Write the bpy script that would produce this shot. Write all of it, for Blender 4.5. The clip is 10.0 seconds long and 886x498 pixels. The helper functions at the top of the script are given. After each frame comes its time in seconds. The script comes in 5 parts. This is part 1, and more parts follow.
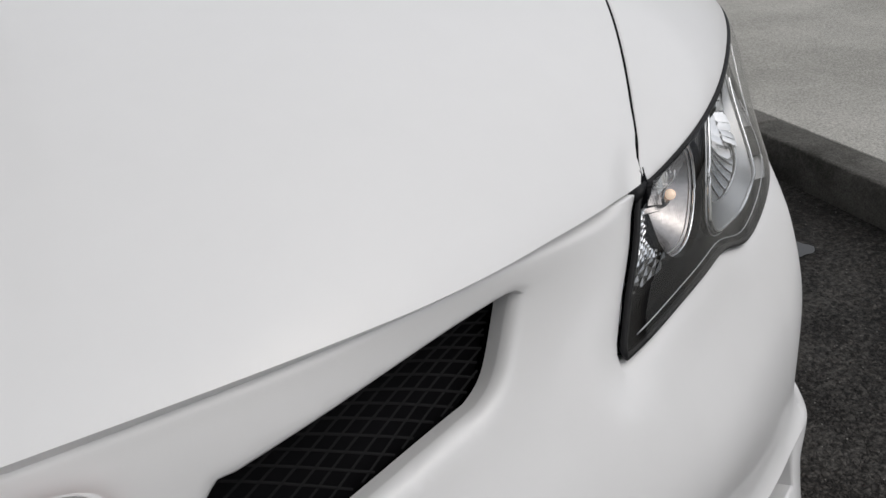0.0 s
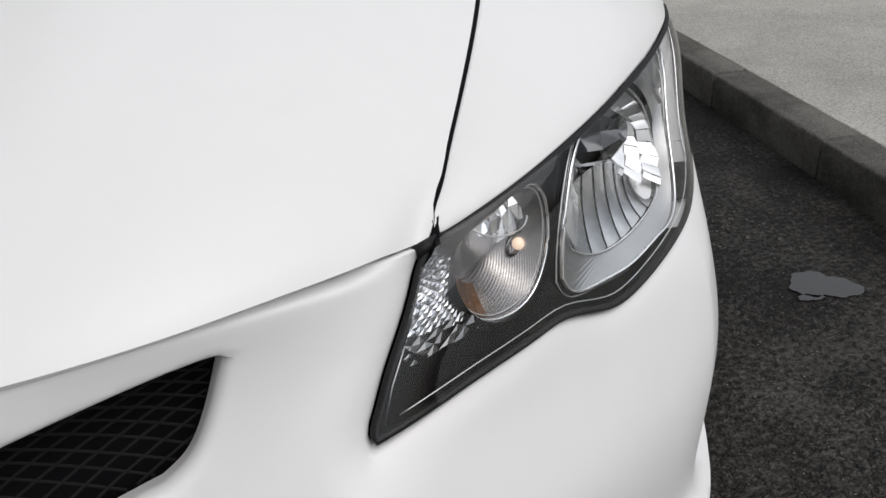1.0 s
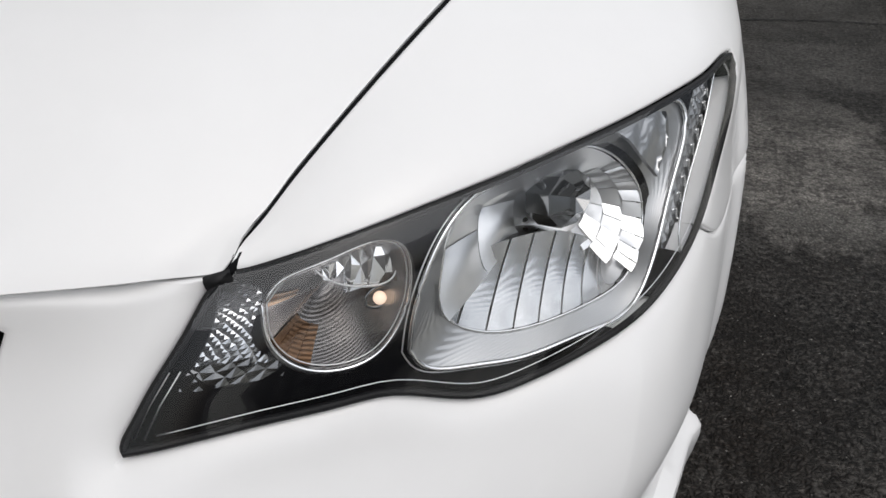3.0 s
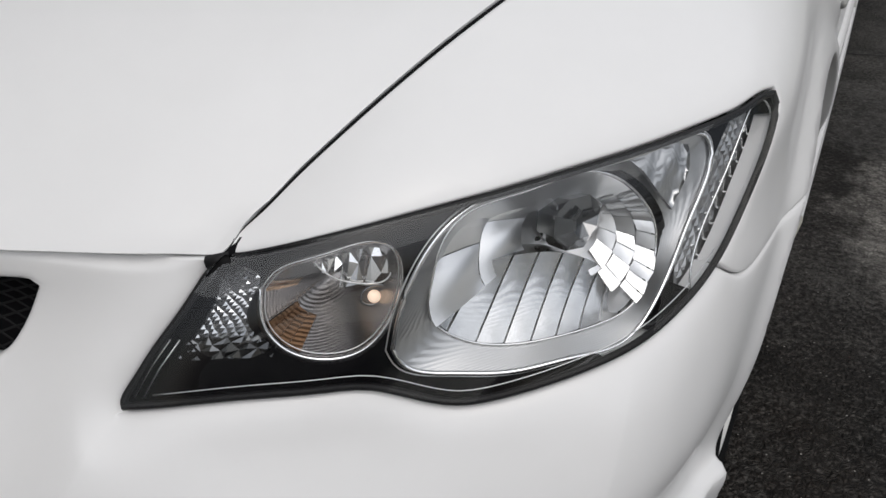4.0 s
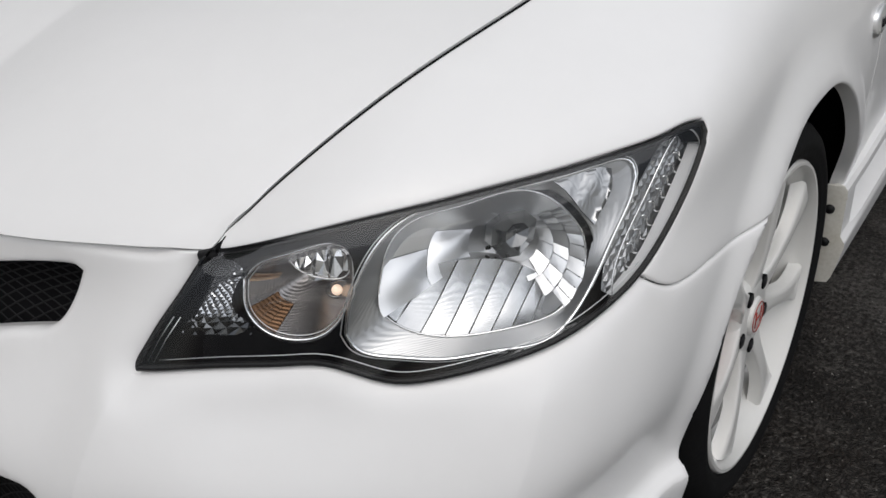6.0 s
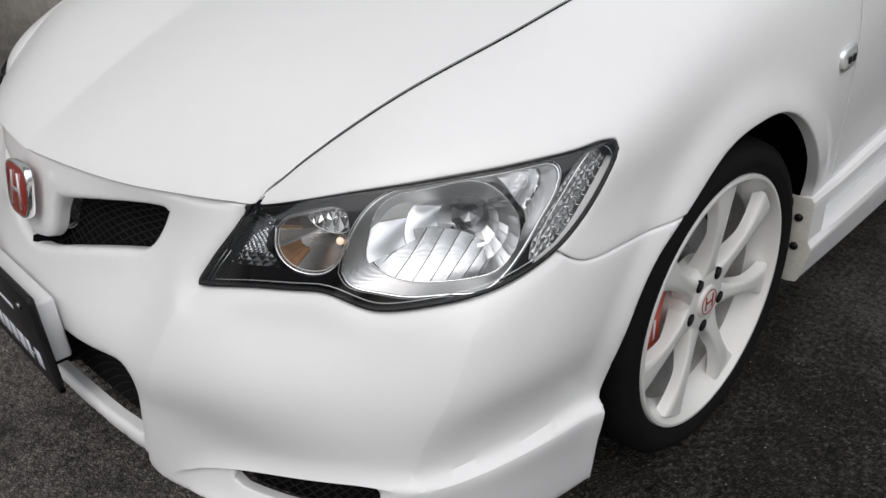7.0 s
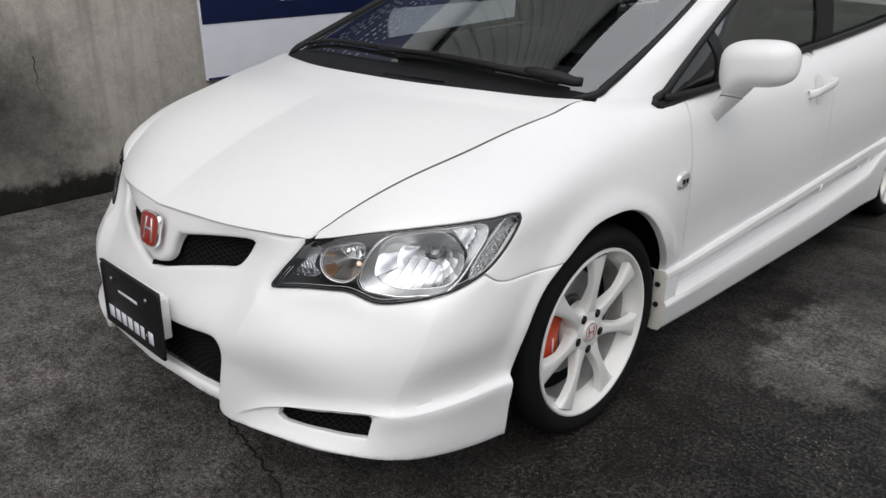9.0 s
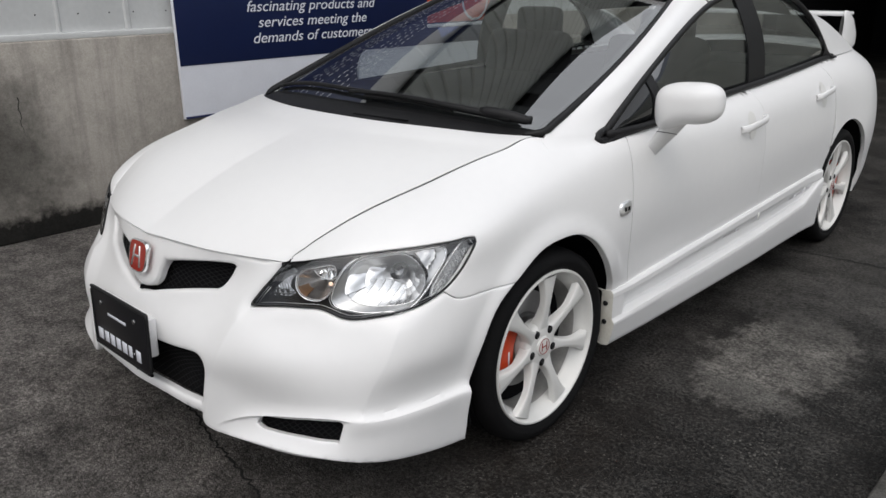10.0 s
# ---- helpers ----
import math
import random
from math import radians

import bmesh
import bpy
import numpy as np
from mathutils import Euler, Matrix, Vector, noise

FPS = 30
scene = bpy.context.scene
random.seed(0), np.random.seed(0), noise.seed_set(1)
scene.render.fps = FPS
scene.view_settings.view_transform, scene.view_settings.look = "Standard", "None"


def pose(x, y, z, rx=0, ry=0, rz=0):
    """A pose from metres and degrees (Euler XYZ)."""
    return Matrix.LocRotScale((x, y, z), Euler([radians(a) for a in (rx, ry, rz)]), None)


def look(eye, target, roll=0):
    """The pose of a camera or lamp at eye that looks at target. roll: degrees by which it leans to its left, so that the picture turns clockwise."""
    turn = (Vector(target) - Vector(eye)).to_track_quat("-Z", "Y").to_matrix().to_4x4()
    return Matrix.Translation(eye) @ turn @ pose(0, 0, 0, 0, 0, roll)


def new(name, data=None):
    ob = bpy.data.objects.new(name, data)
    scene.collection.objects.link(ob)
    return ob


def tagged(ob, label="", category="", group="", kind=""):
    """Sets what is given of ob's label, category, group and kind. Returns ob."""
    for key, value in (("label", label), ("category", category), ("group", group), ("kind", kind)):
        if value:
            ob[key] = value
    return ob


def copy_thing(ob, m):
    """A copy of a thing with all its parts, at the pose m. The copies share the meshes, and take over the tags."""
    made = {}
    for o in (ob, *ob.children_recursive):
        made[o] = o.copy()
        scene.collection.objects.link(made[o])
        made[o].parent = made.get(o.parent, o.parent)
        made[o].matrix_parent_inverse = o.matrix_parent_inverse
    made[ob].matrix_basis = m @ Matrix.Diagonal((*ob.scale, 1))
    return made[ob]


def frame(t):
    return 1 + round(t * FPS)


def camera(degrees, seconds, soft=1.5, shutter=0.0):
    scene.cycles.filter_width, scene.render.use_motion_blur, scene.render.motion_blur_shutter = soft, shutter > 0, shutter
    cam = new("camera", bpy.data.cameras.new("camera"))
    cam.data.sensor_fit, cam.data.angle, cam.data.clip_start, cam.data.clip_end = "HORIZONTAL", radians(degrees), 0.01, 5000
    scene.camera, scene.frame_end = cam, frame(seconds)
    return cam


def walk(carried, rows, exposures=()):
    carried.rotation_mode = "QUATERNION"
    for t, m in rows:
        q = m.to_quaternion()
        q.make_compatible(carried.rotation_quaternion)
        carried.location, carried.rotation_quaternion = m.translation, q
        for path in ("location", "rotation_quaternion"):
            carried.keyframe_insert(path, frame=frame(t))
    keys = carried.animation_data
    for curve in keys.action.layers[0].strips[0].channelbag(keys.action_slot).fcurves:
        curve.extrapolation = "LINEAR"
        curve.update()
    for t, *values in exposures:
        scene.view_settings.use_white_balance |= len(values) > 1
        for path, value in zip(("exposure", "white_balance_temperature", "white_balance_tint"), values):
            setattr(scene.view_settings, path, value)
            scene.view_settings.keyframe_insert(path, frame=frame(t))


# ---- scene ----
cam = camera(59.7, 10.0)
PATH = [
    (0, (0.136, -1.238, 1.012), (0.710, 0.412, 0.035), -5.2),
    (0.5, (0.320, -1.226, 1.001), (0.756, 0.462, 0.019), -5.7),
    (1, (0.446, -1.208, 0.998), (0.700, 0.494, -0.021), -4.7),
    (1.5, (0.583, -1.216, 1.006), (0.534, 0.493, -0.031), -5.5),
    (2, (0.684, -1.222, 1.016), (0.457, 0.484, -0.004), -5.3),
    (2.5, (0.745, -1.157, 1.014), (0.396, 0.491, -0.065), -3.8),
    (4, (0.905, -1.077, 1.018), (0.081, 0.419, -0.022), -2.6),
    (4.5, (0.955, -1.072, 1.034), (0.038, 0.38, 0.01), -1.8),
    (5, (0.961, -1.069, 1.036), (0.019, 0.374, 0.022), -2.4),
    (6.5, (1.246, -1.1, 1.097), (0.026, 0.147, 0.118), -6.5),
    (7, (1.394, -1.171, 1.176), (0.114, -0.01, 0.17), -4.8),
    (7.5, (1.5, -1.305, 1.249), (0.189, -0.114, 0.321), -2.5),
    (8, (1.672, -1.496, 1.3), (0.38, -0.272, 0.387), -1.2),
    (8.5, (1.794, -1.614, 1.351), (0.515, -0.319, 0.522), -0.1),
    (9, (1.94, -1.694, 1.369), (0.624, -0.385, 0.623), -0.4),
    (9.5, (2.053, -1.757, 1.399), (0.728, -0.431, 0.701), -0.6),
    (10, (2.11, -1.823, 1.412), (0.82, -0.444, 0.751), -0.3),
]
EXPOSURES = [(0, -.12), (.5, .03), (1, .09), (2.7, .2), (4, -.02), (5.2, -.02), (6.5, .10), (7.5, .2), (8, .34), (8.5, .33), (9, .29), (10, .29)]
walk(cam, [(t, look(eye, target, roll)) for t, eye, target, roll in PATH], exposures=EXPOSURES)

# ---- light ----
world = bpy.data.worlds.new("overcast_sky")
scene.world = world
world.use_nodes = True
wn = world.node_tree.nodes
sky = wn.new("ShaderNodeTexSky")
sky.sky_type, sky.sun_disc = "NISHITA", False
sky.sun_elevation, sky.sun_rotation = radians(58), radians(150)
sky.air_density, sky.dust_density, sky.ozone_density = 1.0, 5.0, 1.0
soft = wn.new("ShaderNodeHueSaturation")
soft.inputs["Saturation"].default_value = 0.45
world.node_tree.links.new(sky.outputs["Color"], soft.inputs["Color"])
world.node_tree.links.new(soft.outputs["Color"], wn["Background"].inputs["Color"])
wn["Background"].inputs["Strength"].default_value = 0.075
sun = new("sun", bpy.data.lights.new("sun", "SUN"))
sun.data.energy, sun.data.angle, sun.data.color = 1.75, radians(130), (.975, .992, 1.022)
sun.matrix_world = look((.6, -.9, 8), (0, 0, 0))


# ---- materials ----
def material(name, color, rough=0.5, metal=0.0, coat=0.0, vary=0.06, scale=8.0, bump=0.0, bump_scale=60.0, rough_vary=0.0, color2=None, spec=0.5):
    """A surface with variation at two scales, wear in the gloss and fine relief."""
    m = bpy.data.materials.new(name)
    m.use_nodes = True
    n, l = m.node_tree.nodes, m.node_tree.links
    p = n["Principled BSDF"]
    p.inputs["Roughness"].default_value, p.inputs["Metallic"].default_value = rough, metal
    p.inputs["Coat Weight"].default_value, p.inputs["Coat Roughness"].default_value = coat, 0.04
    p.inputs["Specular IOR Level"].default_value = spec
    co = n.new("ShaderNodeTexCoord")
    a, b = n.new("ShaderNodeTexNoise"), n.new("ShaderNodeTexNoise")
    a.inputs["Scale"].default_value, b.inputs["Scale"].default_value = scale, scale * 9
    a.inputs["Detail"].default_value, b.inputs["Detail"].default_value = 4, 6
    mix = n.new("ShaderNodeMath")
    mix.operation = "MULTIPLY_ADD"
    mix.inputs[1].default_value = 0.4
    for t in (a, b):
        l.new(co.outputs["Object"], t.inputs["Vector"])
    half = n.new("ShaderNodeMath")
    half.operation = "MULTIPLY"
    half.inputs[1].default_value = 0.6
    l.new(a.outputs["Fac"], half.inputs[0])
    l.new(b.outputs["Fac"], mix.inputs[0])
    l.new(half.outputs[0], mix.inputs[2])
    ramp = n.new("ShaderNodeValToRGB")
    c2 = color2 or tuple(min(1, c * (1 + vary)) for c in color)
    c1 = color if color2 else tuple(c * (1 - vary) for c in color)
    ramp.color_ramp.elements[0].position, ramp.color_ramp.elements[1].position = 0.32, 0.68
    ramp.color_ramp.elements[0].color, ramp.color_ramp.elements[1].color = (*c1, 1), (*c2, 1)
    l.new(mix.outputs[0], ramp.inputs["Fac"])
    l.new(ramp.outputs["Color"], p.inputs["Base Color"])
    if rough_vary:
        r = n.new("ShaderNodeMapRange")
        r.inputs["To Min"].default_value, r.inputs["To Max"].default_value = max(0.02, rough - rough_vary), min(1, rough + rough_vary)
        l.new(mix.outputs[0], r.inputs["Value"])
        l.new(r.outputs["Result"], p.inputs["Roughness"])
    if bump:
        t, u = n.new("ShaderNodeTexNoise"), n.new("ShaderNodeBump")
        t.inputs["Scale"].default_value, t.inputs["Detail"].default_value = bump_scale, 5
        u.inputs["Strength"].default_value, u.inputs["Distance"].default_value = bump, 0.01
        l.new(co.outputs["Object"], t.inputs["Vector"])
        l.new(t.outputs["Fac"], u.inputs["Height"])
        l.new(u.outputs["Normal"], p.inputs["Normal"])
    return m


def clear(name, tint, straight=.04, rough=0.0):
    """A thin clear sheet: light goes through it, and its gloss grows with the angle, from either side."""
    m = bpy.data.materials.new(name)
    m.use_nodes = True
    n, l = m.node_tree.nodes, m.node_tree.links
    n.remove(n["Principled BSDF"])
    t, g, x, f = n.new("ShaderNodeBsdfTransparent"), n.new("ShaderNodeBsdfGlossy"), n.new("ShaderNodeMixShader"), n.new("ShaderNodeLayerWeight")
    t.inputs["Color"].default_value = (*tint, 1)
    g.inputs["Roughness"].default_value, g.inputs["Color"].default_value = rough, (1, 1, 1, 1)
    f.inputs["Blend"].default_value = .5
    p, k = n.new("ShaderNodeMath"), n.new("ShaderNodeMath")
    p.operation, k.operation = "POWER", "MULTIPLY_ADD"
    p.inputs[1].default_value, k.inputs[1].default_value, k.inputs[2].default_value = 5.0, 1 - straight, straight
    l.new(f.outputs["Facing"], p.inputs[0])
    l.new(p.outputs[0], k.inputs[0])
    l.new(k.outputs[0], x.inputs[0])
    l.new(t.outputs[0], x.inputs[1])
    l.new(g.outputs[0], x.inputs[2])
    l.new(x.outputs[0], n["Material Output"].inputs["Surface"])
    return m


PAINT = material("white_paint", (.80, .80, .80), .38, coat=.32, vary=.015, scale=3, rough_vary=.04)
RIM_PAINT = material("white_rim_paint", (.76, .76, .74), .35, coat=.5, vary=.05, scale=14, color2=(.74, .735, .71), rough_vary=.08)
GRUBBY = material("grubby_white_paint", (.52, .50, .44), .5, vary=.18, scale=18, color2=(.68, .67, .62))
# grey for brake dust and for the shade deep inside the rim
BARREL = material("dusty_barrel", (.36, .355, .34), .5, vary=.2, scale=20)
# near-black colour that stands in for shade in gaps, wells and hollows
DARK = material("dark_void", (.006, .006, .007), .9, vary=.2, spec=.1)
PLASTIC = material("black_plastic", (.011, .011, .012), .5, spec=.25, vary=.25, scale=30, bump=.12, bump_scale=400)
MESH_BLACK = material("black_grille_mesh", (.012, .012, .0125), .7, vary=.2, spec=.12)
RUBBER = material("black_rubber", (.0075, .0075, .008), .75, spec=.14, vary=.25, scale=12, bump=.1, bump_scale=150, rough_vary=.12)
LAMP_BLACK = material("lamp_black", (.005, .005, .006), .20, vary=.2, spec=.14)
CHROME = material("chrome_reflector", (.97, .975, .98), .12, metal=1.0, vary=.02, scale=20)
MIRROR = material("bright_reflector", (.97, .975, .98), .33, metal=1.0, vary=.02, scale=20)
SATIN = material("satin_reflector", (.92, .925, .93), .40, metal=1.0, vary=.03, scale=40)
STEEL = material("brake_steel", (.35, .35, .36), .35, metal=1.0, vary=.1, scale=30, rough_vary=.1)
# tints that paint the amber bulb's reflection and glint on the turn lamp's bowl
AMBER = material("amber_reflection", (.22, .125, .070), .34, metal=.9, vary=.35, scale=60)
GLINT = material("pale_orange_reflection", (.95, .66, .45), .22, metal=1.0, vary=.1, scale=60)
CUT = material("cut_glass", (.62, .64, .67), .16, metal=.9, vary=.1, scale=60)
PALE = material("grey_side_reflector", (.40, .41, .42), .30, metal=.8, vary=.12, scale=60)
RED = material("red_caliper_paint", (.60, .062, .018), .4, vary=.12, scale=25)
EMBLEM_RED = material("red_emblem_enamel", (.33, .03, .02), .2, coat=.6, vary=.06)
PLATE = material("black_plate", (.008, .008, .010), .3, vary=.15, spec=.35)
PRINT = material("pale_print", (.72, .74, .80), .5, vary=.04)
LENS = clear("clear_lens", (.97, .975, .98), .060)
GLASS = clear("window_glass", (.88, .91, .90), .23)
SIDE_GLASS = clear("tinted_side_glass", (.74, .78, .77), .18)
BLACK_GLASS = material("black_quarter_glass", (.008, .0085, .009), .08, vary=.2, spec=.5)
SMOKED = material("smoked_chrome", (.22, .225, .23), .10, metal=1.0, vary=.06, scale=20)
BULB = material("warm_bulb", (.93, .72, .56), .25, vary=.02)
BULB.node_tree.nodes["Principled BSDF"].inputs["Emission Color"].default_value = (1.0, .76, .58, 1)
BULB.node_tree.nodes["Principled BSDF"].inputs["Emission Strength"].default_value = .6
RIBBED = material("ribbed_reflector", (.52, .525, .53), .30, metal=1.0, vary=.04, scale=30)


def ribs(m, scale, strength, turn):
    """Fine parallel ribs on a surface."""
    n, l = m.node_tree.nodes, m.node_tree.links
    co, mp, w, u = n.new("ShaderNodeTexCoord"), n.new("ShaderNodeMapping"), n.new("ShaderNodeTexWave"), n.new("ShaderNodeBump")
    mp.inputs["Rotation"].default_value = turn
    w.inputs["Scale"].default_value = scale
    u.inputs["Strength"].default_value, u.inputs["Distance"].default_value = strength, .002
    l.new(co.outputs["Object"], mp.inputs["Vector"])
    l.new(mp.outputs["Vector"], w.inputs["Vector"])
    l.new(w.outputs["Fac"], u.inputs["Height"])
    l.new(u.outputs["Normal"], n["Principled BSDF"].inputs["Normal"])


RIBBED_DARK = material("ribbed_turn_reflector", (.38, .365, .36), .24, metal=1.0, vary=.2, scale=30)
FLUTE = material("fluted_reflector", (.66, .67, .68), .26, metal=1.0, vary=.12, scale=60)
ribs(FLUTE, 300, .06, (0, .5, .7))
ribs(RIBBED_DARK, 170, .06, (0, .5, .7))
ribs(AMBER, 130, .15, (0, .5, .7))
ribs(RIBBED, 250, .13, (0, .5, .7))
CABIN = material("cabin_trim", (.013, .0135, .014), .8, vary=.15, spec=.15)

# ---- building helpers ----
def mesh(name, verts, faces, smooth=True):
    me = bpy.data.meshes.new(name)
    me.from_pydata([tuple(map(float, v)) for v in verts], [], [tuple(map(int, f)) for f in faces])
    me.update()
    if smooth:
        me.shade_smooth()
    return me


def part(name, data, mat, parent=None, label=""):
    """Links a mesh or a bmesh as one object under a thing or under a part."""
    if isinstance(data, bmesh.types.BMesh):
        me = bpy.data.meshes.new(name)
        data.to_mesh(me)
        data.free()
        data = me
    data.materials.clear()
    data.materials.append(mat)
    ob = new(name, data)
    if parent:
        ob.parent = parent
    return tagged(ob, label=label)


def thing(name, label, category, at=(0, 0, 0), group="", kind=""):
    ob = new(name)
    ob.location = at
    return tagged(ob, label, category, group, kind)


def inside(poly, pts):
    poly, pts = np.asarray(poly), np.asarray(pts)
    x, y, hit = pts[:, 0], pts[:, 1], np.zeros(len(pts), bool)
    for (x1, y1), (x2, y2) in zip(poly, np.roll(poly, -1, 0)):
        cross = (y1 > y) != (y2 > y)
        hit ^= cross & (x < (x2 - x1) * (y - y1) / (y2 - y1 + 1e-15) + x1)
    return hit


def dense(poly, step, smooth=False):
    """The closed outline with a point every step."""
    poly, out = [np.array(p, float) for p in poly], []
    for a, b in zip(poly, poly[1:] + poly[:1]):
        k = max(1, int(np.linalg.norm(b - a) / step))
        out += [a + (b - a) * i / k for i in range(k)]
    return np.array(out)


def bent(*legs, count=24):
    """One closed outline from legs, each a smooth curve through its points; legs meet at corners."""
    out = []
    for leg in legs:
        leg = np.array(leg, float)
        out += list((spline(leg, count) if len(leg) > 2 else leg)[:-1] if len(leg) > 2 else leg[:-1])
    return np.array(out)


def inset(poly, gap):
    poly = np.asarray(poly, float)
    nxt, prv = np.roll(poly, -1, 0), np.roll(poly, 1, 0)
    area = (poly[:, 0] * nxt[:, 1] - nxt[:, 0] * poly[:, 1]).sum()
    d = nxt - prv
    nrm = np.stack([-d[:, 1], d[:, 0]], 1) / (np.linalg.norm(d, axis=1)[:, None] + 1e-12)
    return poly + nrm * gap * (1 if area > 0 else -1)


def trimmed(surface, normal, outline, holes=(), step=.016, depth=.02, hole_depth=.05, offset=0.0, mirror=False, rounds=(0, 0), relief=None, folds=()):
    """A sheet cut from a surface along an outline, with folded edges. Returns a mesh."""
    from mathutils.geometry import delaunay_2d_cdt
    outline = dense(outline, step)
    holes = [dense(h, step * .6) for h in holes]
    lo, hi = outline.min(0), outline.max(0)
    g = np.stack([a.ravel() for a in np.meshgrid(np.arange(lo[0], hi[0], step), np.arange(lo[1], hi[1], step))], 1)
    g = g + np.where((np.round((g[:, 1:] - lo[1]) / step) % 2) > 0, [[step / 2, 0]], [[0, 0]])
    keep = inside(outline, g)
    for h in holes:
        keep &= ~inside(h, g)
    for loop in [outline, *holes]:
        d = np.full(len(g), 9.0)
        for p in loop:
            d = np.minimum(d, np.abs(g - p).max(1))
        keep &= d > step * .45
    g = g[keep]
    rings = [inset(loop, k * r * (1 if i == 0 else -1)) for i, loop in enumerate([outline, *holes]) for r in [rounds[min(i, len(rounds) - 1)]] if r for k in (.2, .5, 1.0)]
    if rings:
        rings = np.concatenate(rings)
        rings = rings[inside(outline, rings)]
        near = np.full(len(g), 9.0)
        for p in rings:
            near = np.minimum(near, np.abs(g - p).max(1))
        g = np.concatenate([g[near > step * .3], rings])
    if len(folds):
        extra_pts = np.concatenate([dense(np.concatenate([f, f[::-1]]), step * .5)[:, :] + [0, k * step * .45] for f in folds for k in (-1, 0, 1)])
        ok = inside(outline, extra_pts)
        for h in holes:
            ok &= ~inside(h, extra_pts)
        for loop in [outline, *holes]:
            d = np.full(len(extra_pts), 9.0)
            for p in loop:
                d = np.minimum(d, np.abs(extra_pts - p).max(1))
            ok &= d > step * .25
        extra_pts = extra_pts[ok]
        near = np.full(len(g), 9.0)
        for p in extra_pts:
            near = np.minimum(near, np.abs(g - p).max(1))
        g = np.concatenate([g[near > step * .3], extra_pts])
    loops, pts, edges = [outline, *holes], [], []
    for loop in loops:
        k = len(pts)
        pts += list(loop)
        edges += [(k + i, k + (i + 1) % len(loop)) for i in range(len(loop))]
    pts += list(g)
    vs, _, fs, *_ = delaunay_2d_cdt([Vector(p) for p in pts], edges, [], 0, 1e-7)
    q = np.array([tuple(v) for v in vs])
    fs = np.array([f for f in fs if len(f) == 3])
    c = q[fs].mean(1)
    keep = inside(outline, c)
    for h in holes:
        keep &= ~inside(h, c)
    fs = fs[keep]
    p, n = surface(q[:, 0], q[:, 1]), normal(q[:, 0], q[:, 1])
    if offset:
        p = p - n * offset
    for i, loop in enumerate(loops):
        r = rounds[min(i, len(rounds) - 1)]
        if r:
            d, a, b = np.full(len(q), 9.0), loop, np.roll(loop, -1, 0)
            for s, e in zip(a, b):
                if s[0] < 1e-6 and e[0] < 1e-6:
                    continue
                w = e - s
                k = np.clip(((q - s) @ w) / (w @ w + 1e-15), 0, 1)[:, None]
                d = np.minimum(d, np.linalg.norm(q - s - k * w, axis=1))
            x = np.clip(1 - d / r, 0, 1)
            p = p - n * (r * (1 - np.sqrt(np.clip(1 - x * x, 0, 1))))[:, None]
    if relief is not None:
        p = p - n * relief(q)[:, None]
    tri = p[fs]
    fn = np.cross(tri[:, 1] - tri[:, 0], tri[:, 2] - tri[:, 0])
    flip = (fn * n[fs].mean(1)).sum(1) < 0
    fs[flip] = fs[flip][:, ::-1]
    count = {}
    for f in fs:
        for a, b in ((f[0], f[1]), (f[1], f[2]), (f[2], f[0])):
            count[(a, b)] = 1
    rim = [(a, b) for (a, b) in count if (b, a) not in count and not (abs(p[a][0]) < 1e-4 and abs(p[b][0]) < 1e-4)]
    verts, faces = list(p), [tuple(f) for f in fs]
    inhole = np.zeros(len(q), bool)
    for h in holes:
        for a in h:
            inhole |= np.abs(q - a).max(1) < 1e-5
    if depth:
        new_id = {}
        for a, b in rim:
            for k in (a, b):
                if k not in new_id:
                    d = hole_depth if inhole[k] else depth
                    verts += [p[k] - n[k] * .0004, p[k] - n[k] * d]
                    new_id[k] = len(verts) - 2
            i, j = new_id[a], new_id[b]
            faces += [(b, a, i, j), (j, i, i + 1, j + 1)]
    if mirror:
        k = len(verts)
        verts = verts + [v * np.array([-1, 1, 1]) for v in verts]
        faces = faces + [tuple(i + k for i in f[::-1]) for f in faces]
    me = mesh("sheet", verts, faces)
    bm = bmesh.new()
    bm.from_mesh(me)
    bmesh.ops.remove_doubles(bm, verts=bm.verts, dist=1e-5)
    for e in bm.edges:
        e.smooth = not (len(e.link_faces) == 2 and e.calc_face_angle(0) > radians(38))
    used = [v for v in bm.verts if not v.link_faces]
    bmesh.ops.delete(bm, geom=used, context="VERTS")
    bm.to_mesh(me)
    bm.free()
    return me


def flipped(me):
    """The mirror image of a mesh across the car's middle."""
    other = me.copy()
    other.transform(Matrix.Diagonal((-1, 1, 1, 1)))
    other.flip_normals()
    return other


def grid_mesh(points, closed=False):
    """A smooth sheet through rows of points."""
    points = np.asarray(points, float)
    r, c = points.shape[:2]
    faces = [(i * c + j, i * c + (j + 1) % c, (i + 1) * c + (j + 1) % c, (i + 1) * c + j) for i in range(r - 1) for j in range(c if closed else c - 1)]
    return mesh("sheet", points.reshape(-1, 3), faces)


def thick(me, t, out=False):
    """Gives a sheet thickness along its normals."""
    n = len(me.vertices)
    v = np.array([x.co for x in me.vertices])
    nn = np.array([x.normal for x in me.vertices])
    fs = [tuple(p.vertices) for p in me.polygons]
    seen = {(a, b) for f in fs for a, b in zip(f, f[1:] + f[:1])}
    rim = [(a, b) for a, b in seen if (b, a) not in seen]
    faces = fs + [tuple(i + n for i in f[::-1]) for f in fs] + [(b, a, a + n, b + n) for a, b in rim]
    new_me = mesh("sheet", [*v, *(v - nn * t)], faces)
    sharpen(new_me)
    return new_me


